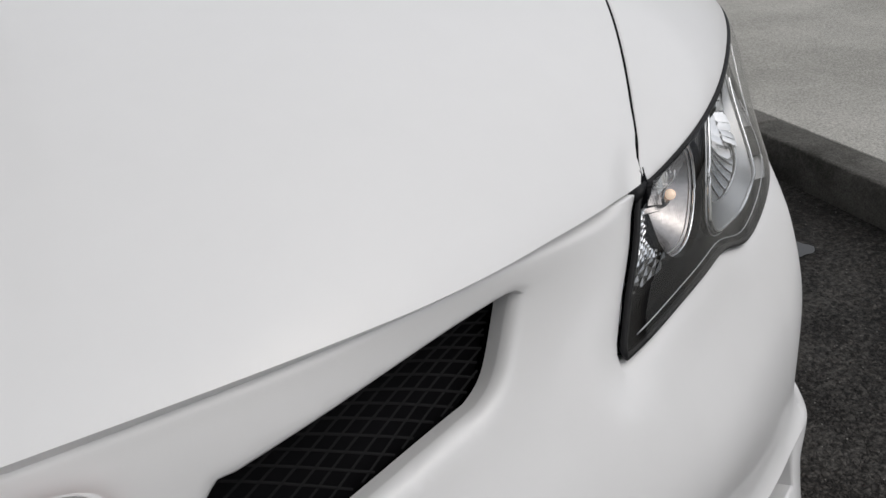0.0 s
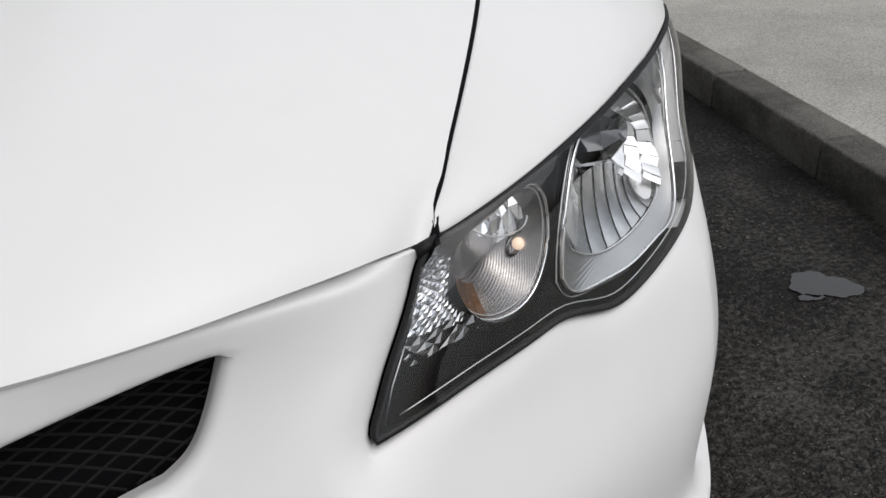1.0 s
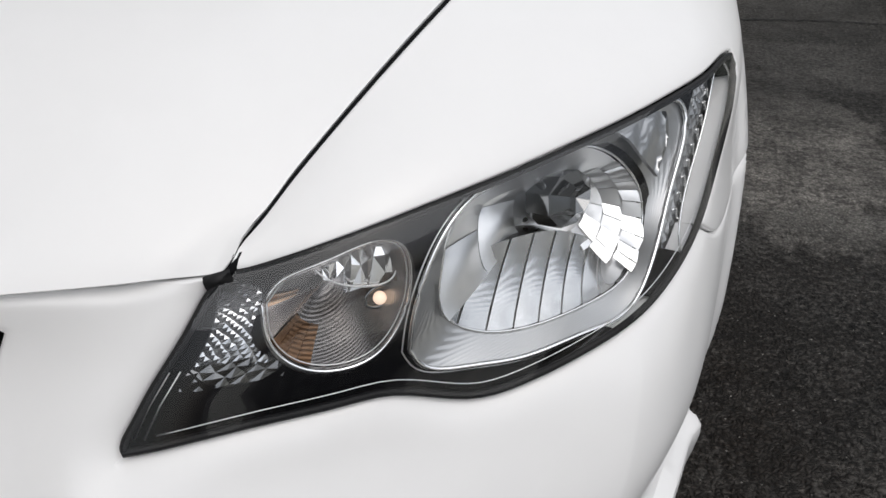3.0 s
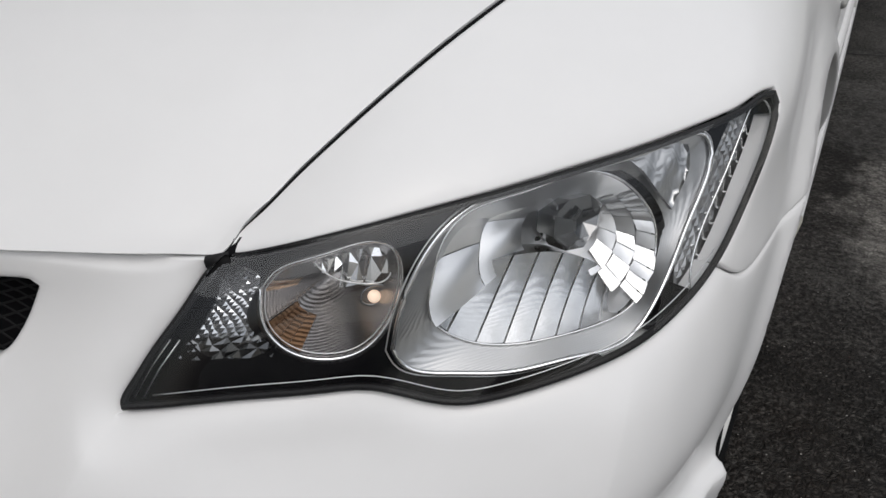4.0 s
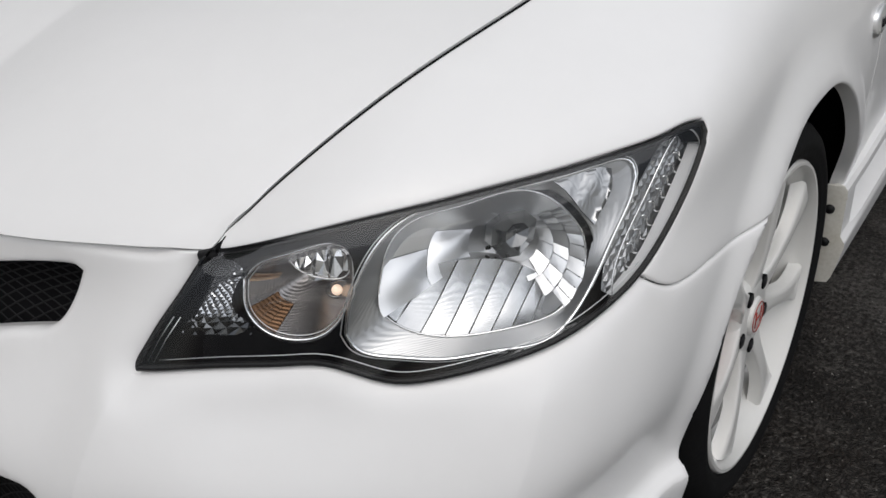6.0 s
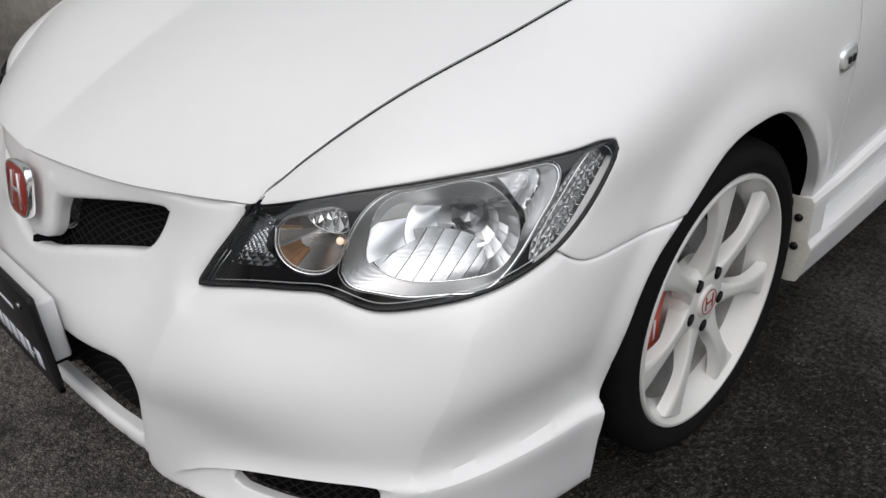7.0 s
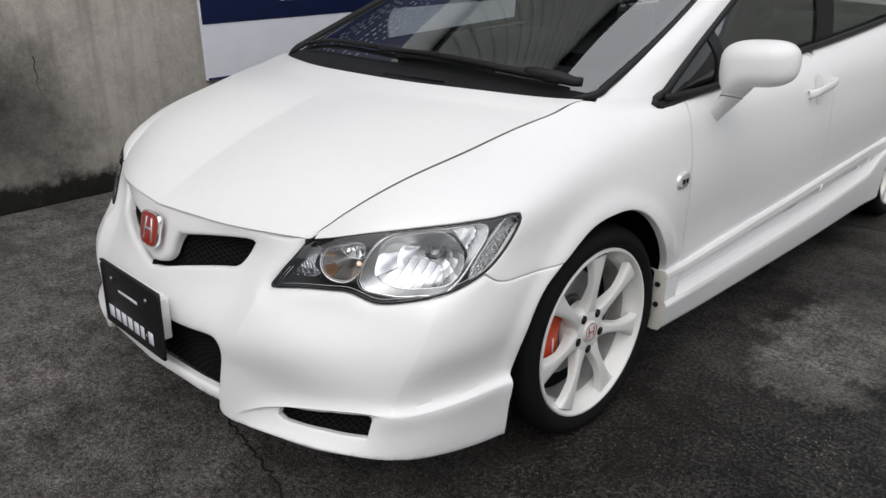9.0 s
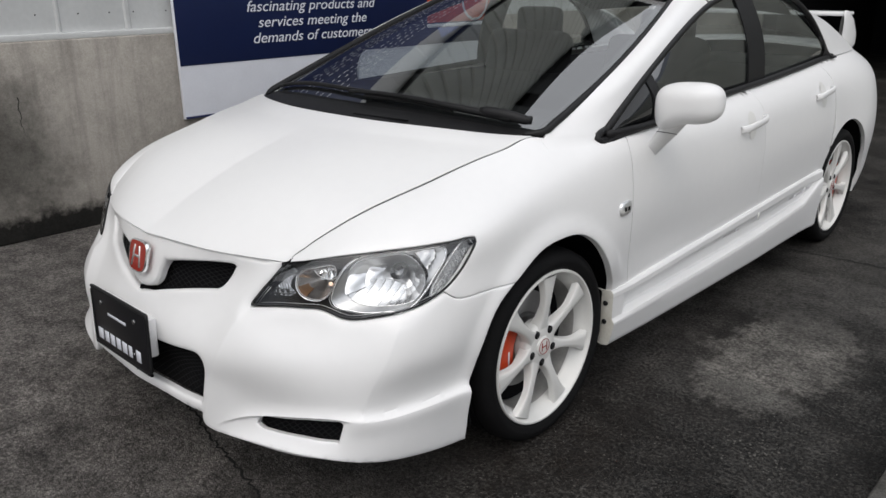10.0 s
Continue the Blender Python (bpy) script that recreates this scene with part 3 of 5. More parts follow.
hood_pts[:, :, 2] += .010 * np.sin(math.pi * ha) * np.sin(math.pi * np.minimum(1, hb * 1.15)) ** .7 + .0004 * np.exp(-((ha - .62) / .06) ** 2) * np.clip(hb * 3, 0, 1) * np.clip((1 - hb) * 4, 0, 1)
hood_pts[0, :, 2] -= .002
# the sides run out evenly into their edges
n_out = 11
start, slope = hood_pts[:, -n_out - 1], hood_pts[:, -n_out - 1] - hood_pts[:, -n_out - 2]
even = smooth((np.linspace(0, 1, 64) - .012) / .05)[:, None]
for i in range(1, n_out):
    t = i / n_out
    run = start + slope * n_out * t + (hood_pts[:, -1] - start - slope * n_out) * t * t
    hood_pts[:, -n_out - 1 + i] += (run - hood_pts[:, -n_out - 1 + i]) * even
hp = np.concatenate([hood_pts[:, ::-1] * [-1, 1, 1], hood_pts[:, 1:]], 1)
hood = part("hood", thick(grid_mesh(hp), .014), PAINT, car, "white hood")

# near-black strips that stand in for the shade deep in the hood's gaps
for s in (1, -1):
    line = top(np.linspace(HOOD_CORNER + .004, HOOD_END, 60)) + [-.0008, 0, -.0078]
    me = sweep(line, .006, 8)
    part("hood_seal", me if s > 0 else flipped(me), DARK, car, "black strip standing in for shade in the hood's gap")
line = top(np.linspace(0, HOOD_CORNER, 60)) + [0, .012, -.019]
part("hood_seal", sweep(np.concatenate([(line * [-1, 1, 1])[::-1], line[1:]]), .0055, 8), DARK, car, "black strip standing in for shade in the hood's gap")

# ---- headlights ----
def below(uv, d):
    uv = np.asarray(uv, float)
    d = np.broadcast_to(d, (len(uv),))[:, None]
    return skin(uv[:, 0], uv[:, 1]) - skin_normal(uv[:, 0], uv[:, 1]) * d


MAIN = [(.692, .419), (.703, .404), (.742, .392), (.79, .386), (.855, .386), (.925, .387), (.972, .424), (.990, .453), (1.012, .497), (1.010, .516), (.970, .527), (.889, .527), (.763, .530), (.737, .517), (.706, .485), (.692, .444)]
INNER = [(.720, .458), (.722, .436), (.740, .418), (.778, .4045), (.840, .4005), (.905, .4000), (.945, .407), (.964, .430), (.958, .452), (.936, .476), (.908, .503), (.876, .5265), (.820, .5275), (.766, .525), (.736, .502)]
CIRCLE = [(.550, .515), (.566, .462), (.600, .424), (.638, .409), (.670, .414), (.688, .440), (.696, .478), (.690, .522), (.668, .540), (.62, .552), (.57, .556)]
SIDE = [(.991, .401), (.988, .419), (1.009, .470), (1.051, .512), (1.120, .517), (1.127, .504), (1.098, .451), (1.043, .403)]
CLEAR = [(.512, .440), (.514, .47), (.512, .54), (.521, .580), (.541, .570), (.550, .505), (.570, .446), (.592, .428), (.556, .419)]


def loop_of(knots, count=72):
    k = np.array(list(knots) + [knots[0]], float)
    return spline(k, count + 1)[:-1]


def polar(knots, centre, count=96):
    """The outline as seen from a centre, one point for each of count even angles."""
    l = loop_of(knots, 400) - np.array(centre)
    a, r = np.arctan2(l[:, 1], l[:, 0]), np.hypot(l[:, 0], l[:, 1])
    o = np.argsort(a)
    t = np.linspace(-math.pi, math.pi, count, endpoint=False)
    return t, np.interp(t, a[o], r[o], period=2 * math.pi)


def bowl(knots, depth0, depth1, rings, name, mat, parent, label="", power=2.0, centre=None, flat=False, jitter=0.0, count=72, seed=1):
    rnd = random.Random(seed)
    c = np.array(centre) if centre is not None else loop_of(knots).mean(0)
    t, r = polar(knots, c, count)
    rows = []
    for s in np.linspace(1, .03, rings):
        uv = c + np.stack([np.cos(t) * r * s, np.sin(t) * r * s], 1)
        d = depth0 + (depth1 - depth0) * (1 - s ** power) + (np.array([rnd.uniform(-jitter, jitter) for _ in t]) if s < .99 else 0)
        rows.append(below(uv, d))
    me = grid_mesh(rows, closed=True)
    if flat:
        me.shade_flat()
    return part(name, me, mat, parent, label)


def band(outer, inner, centre, d0, d1, count=96):
    t, r0 = polar(outer, centre, count)
    _, r1 = polar(inner, centre, count)
    rows = []
    for s in np.linspace(0, 1, 6):
        r = r0 * (1 - s) + r1 * s
        rows.append(below(np.array(centre) + np.stack([np.cos(t) * r, np.sin(t) * r], 1), d0 + (d1 - d0) * s))
    return grid_mesh(rows, closed=True)


def wire(knots, depth, radius, closed=True):
    l = loop_of(knots, 110)
    return sweep(np.concatenate([below(l, depth), below(l[:1], depth)]), radius, 8, False)


def facets(knots, pitch, depth, relief, name, mat, parent, label, seed, aspect=.9, grow=1.0):
    """A field of small cut facets inside an outline."""
    rnd = random.Random(seed)
    loop = loop_of(knots)
    loop = loop.mean(0) + (loop - loop.mean(0)) * grow
    lo, hi = loop.min(0), loop.max(0)
    nu, nv = int((hi[0] - lo[0]) / pitch) + 2, int((hi[1] - lo[1]) / (pitch * aspect)) + 2
    uv = np.array([(lo[0] + (i + rnd.uniform(-.2, .2)) * pitch, lo[1] + (j + rnd.uniform(-.2, .2)) * pitch * aspect) for j in range(nv) for i in range(nu)])
    p = below(uv, [depth + (relief if (i + j) % 2 else 0) + rnd.uniform(-.25, .25) * relief for j in range(nv) for i in range(nu)])
    faces = []
    for j in range(nv - 1):
        for i in range(nu - 1):
            k = j * nu + i
            if inside(loop, uv[[k, k + 1, k + nu, k + nu + 1]].mean(0)[None])[0]:
                faces += [(k, k + 1, k + nu + 1), (k, k + nu + 1, k + nu)] if (i + j) % 2 else [(k, k + 1, k + nu), (k + 1, k + nu + 1, k + nu)]
    me = mesh(name, list(p), faces)
    me.shade_flat()
    return part(name, me, mat, parent, label)


SHELF = spline([(.715, .452), (.760, .4625), (.803, .4635), (.845, .4575), (.880, .4465), (.911, .433), (.945, .415)], 60)
INNER_FOOT = spline([(.722, .436), (.740, .418), (.778, .4045), (.840, .4005), (.905, .4000), (.945, .407), (.960, .425)], 60)


def sector(knots, centre, a0, a1, s0, s1, depth, bulge=0.0, n=8, lean=0.0, twist=0.0):
    """A patch of a bowl between two angles and two shares of its radius; depth: a function of the share."""
    t, r = polar(knots, centre, 360)
    rows = []
    for k in np.linspace(0, 1, n):
        sh = s0 + (s1 - s0) * k
        a = np.radians(np.linspace(a0, a1, n))
        rr = np.interp((a + math.pi) % (2 * math.pi) - math.pi, t, r, period=2 * math.pi) * sh
        d = depth(sh) - bulge * math.sin(math.pi * k) * np.sin(np.linspace(0, math.pi, n)) + lean * np.sin(a) * rr + twist * np.linspace(-.5, .5, n)
        rows.append(below(np.array(centre) + np.stack([np.cos(a) * rr, np.sin(a) * rr], 1), d))
    return np.array(rows)


def patches(grids):
    """Several small sheets as one mesh."""
    verts, faces = [], []
    for g_ in grids:
        k, (r, c) = len(verts), g_.shape[:2]
        verts += list(g_.reshape(-1, 3))
        faces += [(k + i * c + j, k + i * c + j + 1, k + (i + 1) * c + j + 1, k + (i + 1) * c + j) for i in range(r - 1) for j in range(c - 1)]
    return mesh("patches", verts, faces)


def main_cells(centre):
    """Stepped mirror cells of the upper reflector: narrow upright ones outside, broad ones inside."""
    rnd = random.Random(21)
    grids = []
    deep = lambda s_: .037 + .042 * (1 - s_ ** 1.7)
    for i, (s0, s1, wide) in enumerate(((1.0, .80, 5.5), (.795, .60, 8.0), (.595, .40, 13.0))):
        a = -62.0
        while a < 112:
            w = wide * rnd.uniform(.75, 1.25)
            tilt = rnd.uniform(-.0014, .0014)
            grids.append(sector(INNER, centre, a, a + w - .5, s0, s1, lambda s_, o=tilt, b=s0, e=s1: deep(s_) + o * (s_ - b) / (e - b), .0008, 5, .10 + .42 * max(0, math.sin(math.radians(a))), rnd.uniform(-.0034, .0034)))
            a += w
    for s0, s1, cuts in ((1.0, .66, (112, 128, 150, 178, 200)), (.655, .33, (112, 136, 165, 200))):
        for a0, a1 in zip(cuts, cuts[1:]):
            grids.append(sector(INNER, centre, a0, a1 - .6, s0, s1, lambda s_: deep(s_) + .004, .0050, 9, .30))
    keep = []
    for g_ in grids:
        c = on_lamp(g_.reshape(-1, 3).mean(0))
        if c[1] > np.interp(c[0], SHELF[:, 0], SHELF[:, 1]) - .010:
            keep.append(g_)
    return patches(keep)


def on_lamp(p):
    return on_skin([p])[0]


def headlight():
    hl = part("headlight", trimmed(skin, skin_normal, inset(lamp_outline, .003), step=.012, depth=.010, offset=-.0005), LENS, car, "clear headlight with black housing and chrome reflectors")
    loop = dense(inset(lamp_outline, .005), .012)
    holes = [loop_of(MAIN), loop_of(CIRCLE), loop_of(SIDE), loop_of(CLEAR)]
    part("housing", trimmed(skin, skin_normal, loop, holes, step=.014, depth=-.020, hole_depth=.014, offset=.024, relief=lambda q: -.013 * smooth((q[:, 1] - .535) / .05)), LAMP_BLACK, hl, "glossy black lamp housing")
    rim = inset(lamp_outline, .0030)
    part("lens_rim", sweep(np.concatenate([below(rim, .0026), below(rim[:1], .0026)]), .0032, 8, False), PLASTIC, hl, "black lens edge")
    # pale bar drawn as the highlight on the ridge inside the lower edge
    low = inset(lamp_outline, .0105)
    k0 = int(np.argmin(((low - [1.03, .42]) ** 2).sum(1)))
    k1 = int(np.argmin(((low - [.50, .39]) ** 2).sum(1)))
    part("housing_ridge", sweep(below(low[k0:k1], .006), .0005, 6), SATIN, hl)
    # main lamp
    mc, bc = (.845, .462), (.866, .478)
    part("chrome_frame", wire(MAIN, .018, .0022), CHROME, hl, "thin chrome frame")
    part("frame_line", wire([(mc[0] + (u - mc[0]) * 1.035, mc[1] + (v - mc[1]) * 1.035) for u, v in MAIN], .020, .0007), SATIN, hl)
    part("inner_frame", wire(INNER, .034, .0011), CHROME, hl)
    part("bezel", band(MAIN, INNER, mc, .021, .036), RIBBED, hl, "finely ribbed grey bezel")
    bowl(INNER, .040, .094, 9, "main_reflector", MIRROR, hl, "chrome main beam reflector", centre=mc)
    part("reflector_cells", main_cells(bc), MIRROR, hl, "stepped mirror cells round the bulb")
    # dark arc along the upper rim and the mirror wedge beyond it
    arc = np.concatenate([sector(INNER, mc, a, a + 13, 1.10, 1.0, lambda s_: .0335 - .03 * (s_ - 1.0), 0, 4) for a in range(-25, 92, 13)], 1)
    part("reflector_edge", grid_mesh(arc), LAMP_BLACK, hl, "dark band along the reflector's rim")
    wedge = dense([np.array(p) for p in ((.905, .5262), (.960, .5255), (.978, .5190), (.976, .500), (.954, .4700), (.932, .489))], .008)
    part("mirror_wedge", trimmed(skin, skin_normal, wedge, step=.008, depth=.004, offset=.0175, relief=lambda q: .0016 * np.sin(q[:, 0] * 190) * np.sin(q[:, 1] * 150)), RIBBED, hl, "mirror panel in the upper corner")
    # stepped lower half with upright flutes
    for k in range(9):
        b0, b1 = .712 + k * .0262, .712 + (k + 1) * .0262
        g_ = []
        for f in np.linspace(0, 1, 8):
            row, dd = [], []
            for x in np.linspace(.03, .97, 7):
                ub = b0 + (b1 - b0) * x
                ut = ub + .040 - .018 * max(0, (ub - .86) / .08)
                vb, vt = float(np.interp(ub, INNER_FOOT[:, 0], INNER_FOOT[:, 1])), float(np.interp(ut, SHELF[:, 0], SHELF[:, 1]))
                row.append((ub + (ut - ub) * f, vb + (vt - vb) * f))
                dd.append(.0375 + .0225 * f ** .8 + .0042 * math.sin(math.pi * f) + .0011 * x - .0005 * math.sin(math.pi * x))
            g_.append(below(row, dd))
        part("reflector_flute", grid_mesh(g_), FLUTE, hl, "upright ribbed reflector strip")
    # shelf above the flutes
    g_ = [below(SHELF[6:54], d) for d in (.0605, .070, .095)]
    part("reflector_step", grid_mesh(g_), SMOKED, hl)
    # bulb shield
    cu, cv, r = .866, .479, .0215
    ring = lambda k, d: below([(cu + k * r * 1.15 * math.cos(a), cv + k * r * math.sin(a)) for a in np.linspace(.3, .3 + 2 * math.pi, 8, endpoint=False)], d)
    sh = grid_mesh([ring(1.15, .084), ring(1.10, .050), ring(.55, .036), ring(.02, .042)], closed=True)
    sh.shade_flat()
    part("bulb_shield", sh, SMOKED, hl, "faceted smoked chrome bulb shield")
    # turn lamp
    part("chrome_ring", wire(CIRCLE, .033, .0018), CHROME, hl, "thin chrome ring")
    part("ring_line", wire([(.628 + (u - .628) * .955, .482 + (v - .482) * .955) for u, v in CIRCLE], .037, .0006), SATIN, hl)
    tc = (.628, .482)
    deep = lambda s_: .036 + .052 * (1 - s_ ** 2)
    bowl(CIRCLE, .036, .088, 14, "turn_reflector", RIBBED_DARK, hl, "ribbed smoky turn lamp reflector", centre=tc)
    eye = [(.598, .570), (.606, .528), (.628, .492), (.655, .475), (.682, .472), (.690, .500), (.687, .532), (.655, .550)]
    facets(eye, .0085, .052, .0022, "reflector_window", CHROME, hl, "bright chrome window over the bulb", 9, aspect=4.0, grow=.94)
    part("window_edge", wire(eye, .050, .0008), SATIN, hl)
    b = below([(.672, .455)], .052)[0]
    bulb = bmesh.new()
    bmesh.ops.create_uvsphere(bulb, u_segments=18, v_segments=12, radius=.0056, matrix=Matrix.Translation(b))
    for f in bulb.faces:
        f.smooth = True
    part("bulb", bulb, BULB, hl, "small warm glowing bulb")
    seat = below([(.672 + .0125 * math.cos(a), .455 + .0105 * math.sin(a)) for a in np.linspace(0, 2 * math.pi, 25)], .056)
    part("bulb_seat", sweep(seat, .0018, 8, False), SMOKED, hl, "smoked chrome bulb seat")
    # tinted patches in place of the bulb's reflection and its glint
    part("amber_reflector", patches([sector(CIRCLE, tc, a, a + 12.5, .97, .60 + .05 * math.sin(a), lambda s_: deep(s_) - .003, .0006, 6) for a in (-150, -137, -124, -111)]), AMBER, hl, "amber ribbed patch painting the bulb's reflection low in the turn lamp")
    part("amber_glint", patches([sector(CIRCLE, tc, a, a + 7, .95, .62, lambda s_: deep(s_) - .003, .0006, 5) for a in (146, 154)]), GLINT, hl, "pale orange strip painted as a glint")
    # side marker
    facets(SIDE, .0075, .0265, .0016, "side_reflector", PALE, hl, "finely stepped grey side reflector", 3, grow=1.14)
    part("chrome_edge", wire(SIDE, .006, .0010), CHROME, hl)
    a, e = np.array((1.008, .418)), np.array((1.100, .505))
    for i in range(9):
        p = a + (e - a) * (i + .5) / 9
        q = [p + d for d in (np.array((.000, .004)), np.array((.012, .001)), np.array((.015, -.007)), np.array((.026, -.011)))]
        part("side_step", sweep(spline(below(q, .0235), 8), .0011, 6), CHROME, hl)
    # cut-glass corner
    facets(CLEAR, .0046, .0275, .0009, "corner_reflector", CUT, hl, "cut-glass corner reflector", 5, aspect=1.3, grow=1.10)
    facets([(.512, .4245), (.512, .4400), (.560, .4400), (.578, .436), (.600, .424), (.560, .4215)], .0085, .0235, .0012, "lower_prism", SMOKED, hl, "dim row of prisms", 8, aspect=.9)
    for d in (0, .009):
        part("light_strip", sweep(below([(.4905 + d, .389), (.4935 + d, .415), (.4975 + d, .445)], .012), .0006, 6), SATIN, hl)
    return hl


def mirrored(ob, parent):
    o = part(ob.name.split(".")[0], flipped(ob.data), ob.data.materials[0], parent, ob.get("label", ""))
    for ch in list(ob.children):
        mirrored(ch, o)
    return o


mirrored(headlight(), car)
# black rubber at the hood's corner
for s in (1, -1):
    p = top([HOOD_CORNER])[0]
    part("corner_rubber", sweep([(s * (p[0] - .012), p[1] - .004, p[2] - .010), (s * (p[0] + .006), p[1] + .004, p[2] - .005)], .006, 8), PLASTIC, car)

# doors and rear body
def y_to_u(y):
    us = np.linspace(STATIONS[6], STATIONS[14], 600)
    return float(us[np.argmin(np.abs(skin(us, np.full(600, .36))[:, 1] - y))])


B_EDGE, C_EDGE = y_to_u(1.54), y_to_u(2.44)
arch_y = np.array([(2.7 + .372 * math.cos(a), .315 + .372 * math.sin(a)) for a in np.linspace(math.pi * 1.0, 0, 40)])
REAR_ARCH = on_skin([(.885, y, z) for y, z in arch_y])
front_door = np.concatenate([spline(DOOR_EDGE, 40), [(B_EDGE, .13), (B_EDGE - .012, .40), (B_EDGE - .024, TOP)]])
cut = [p for p in REAR_ARCH if p[0] < C_EDGE]
rear_door = np.concatenate([[(B_EDGE - .024, TOP), (B_EDGE - .012, .40), (B_EDGE, .13)], [p for p in REAR_ARCH if p[1] > .13 and p[0] < C_EDGE], [(C_EDGE, TOP)]])
quarter = np.concatenate([[(C_EDGE, TOP)], [p for p in REAR_ARCH if p[0] >= C_EDGE], [(REAR_ARCH[-1][0], 0)], [(END, 0)], [(END, TOP)]])
for name, outline, label in (("front_door_skin", front_door, "white front door"), ("rear_door_skin", rear_door, "white rear door"), ("rear_quarter", quarter, "white rear quarter and bumper")):
    me = trimmed(skin, skin_normal, inset(outline, .0012), step=.03, depth=.02)
    for m in (me, flipped(me)):
        part(name, m, PAINT, car, label)

# glasshouse
GL = np.array([(.716, .132, .962), (.700, .51, 1.102), (.662, .80, 1.213), (.60, 1.10, 1.325)])      # windscreen edge
WF = np.array([(.790, .325, .918), (.756, .68, 1.105), (.722, .95, 1.214), (.672, 1.28, 1.308)])   # front edge of the side windows
ROOF_SIDE = np.array([(.665, 1.25, 1.318), (.655, 1.55, 1.352), (.648, 1.85, 1.352), (.655, 2.2, 1.318), (.690, 2.48, 1.185), (.728, 2.66, 1.005)])
mirror_x = np.array([-1, 1, 1])
base_c, head_c = (0, -.01, 1.0), (0, .98, 1.375)
base = spline([GL[0] * mirror_x, (-.45, .035, .992), base_c, (.45, .035, .992), GL[0]], 41)
head = spline([GL[-1] * mirror_x, (-.35, 1.01, 1.36), head_c, (.35, 1.01, 1.36), GL[-1]], 41)
screen = coons(base, head, GL * mirror_x, GL, 41, 24)
screen[:, :, 2] += .012 * (1 - np.linspace(-1, 1, 41)[None] ** 2) * np.sin(np.linspace(0, math.pi, 24))[:, None]
part("windscreen", grid_mesh(screen), GLASS, car, "dark glossy windscreen")
# black rim round the glass, and the black printed border under its edge
inner = GL - [.052, 0, .006]
border = thick(grid_mesh(coons([inner[0], GL[0] - [0, 0, .006]], [inner[-1], GL[-1] - [0, 0, .006]], inner, GL - [0, 0, .006], 6, 24) - [0, 0, .004]), .002)
for m in (border, flipped(border)):
    part("glass_border", m, PLASTIC, car, "black printed border of the windscreen")
part("glass_border", thick(grid_mesh(screen[:3, 1:-1] - [0, 0, .008]), .002), PLASTIC, car, "black printed border of the windscreen")
run = np.concatenate([[rear_edge[-2] * .35 + rear_corner * .65 + [0, .010, .001], rear_corner + [-.012, .016, .003]], spline(GL + [.004, 0, .004], 30)])
edge = sweep(spline(run, 90), np.interp(np.linspace(0, 1, 90), [0, .03, .08, 1], [.003, .010, .013, .012]), 10)
for m in (edge, flipped(edge)):
    part("windscreen_trim", m, PLASTIC, car)
# pillars
UA, UB = HOOD_END + .012, y_to_u_top(.322)
tip = top([UB])[0]
south = top(np.linspace(UA, UB, 8))
west, east = GL + [.010, 0, .010], WF + [.006, -.010, .008]
west[0], east[0] = south[0], south[-1]
pil = coons(south, [west[-1], (.64, 1.20, 1.335), east[-1]], west, east, 11, 34)
ramp = np.clip(np.linspace(0, 4, 34), 0, 1)[:, None] * np.sin(np.linspace(0, math.pi, 11))[None]
pil[:, :, 0] += .012 * ramp
pil[:, :, 2] += .012 * ramp
pu = np.linspace(UA, UB, 11)
foot = np.array([skin(pu, np.full(11, TOP - d)) + skin_normal(pu, np.full(11, TOP - d)) * o for d, o in ((.075, -.008), (.055, -.003), (.035, .0004), (.015, .0016))])
foot[:2, [0, -1]] -= skin_normal(pu[[0, -1]], np.full(2, TOP - .05))[None] * .004
pil = np.concatenate([foot, pil])
for _ in range(14):
    keep = pil.copy()
    keep[2:12, 1:-1] = (pil[1:11, 1:-1] + pil[3:13, 1:-1] + 2 * pil[2:12, 1:-1]) / 4
    keep[2:12, [0, -1]] = (pil[1:11, [0, -1]] * .12 + pil[3:13, [0, -1]] * .12 + pil[2:12, [0, -1]] * .76)
    pil = keep
for i, (d, o) in enumerate(((.075, -.006), (.055, -.0012), (.035, .0002), (.015, .0006))):
    pil[i] = skin(pu, np.full(11, TOP - d)) + skin_normal(pu, np.full(11, TOP - d)) * o
me = thick(grid_mesh(pil), .016)
for m in (me, flipped(me)):
    part("pillar", m, PAINT, car, "white windscreen pillar")
me = thick(grid_mesh(coons([GL[0] - [.035, -.03, .03], WF[0] - [.04, 0, 0]], [GL[-1] - [.03, 0, .02], WF[-1] - [.03, 0, .02]], GL - [.026, 0, .014], WF - [.034, 0, .004], 6, 24)), .004)
for m in (me, flipped(me)):
    part("pillar_trim", m, CABIN, car, "dark trim inside the pillar")
# roof
rows = []
ROOF_EDGE = np.array([GL[-1] + [0.008, 0, .01], (.645, 1.28, 1.348), (.655, 1.6, 1.372), (.65, 1.9, 1.368), (.64, 2.2, 1.335), (.62, 2.42, 1.26)])
roof_mid = np.array([(0, .99, 1.38), (0, 1.3, 1.41), (0, 1.6, 1.415), (0, 1.9, 1.405), (0, 2.2, 1.365), (0, 2.45, 1.295)])
re, rm = spline(ROOF_EDGE, 30), spline(roof_mid, 30)
a = np.linspace(-1, 1, 33)
roof = rm[:, None] * (1 - a[None, :, None] ** 2) + np.stack([re[:, None, 0] * a[None], re[:, None, 1] * a[None] ** 2, re[:, None, 2] * a[None] ** 2], 2) + 0
roof[:, :, 1] = rm[:, None, 1] * (1 - a[None] ** 2) + re[:, None, 1] * a[None] ** 2
part("roof", thick(grid_mesh(roof[:, ::-1]), .02), PAINT, car, "white roof")
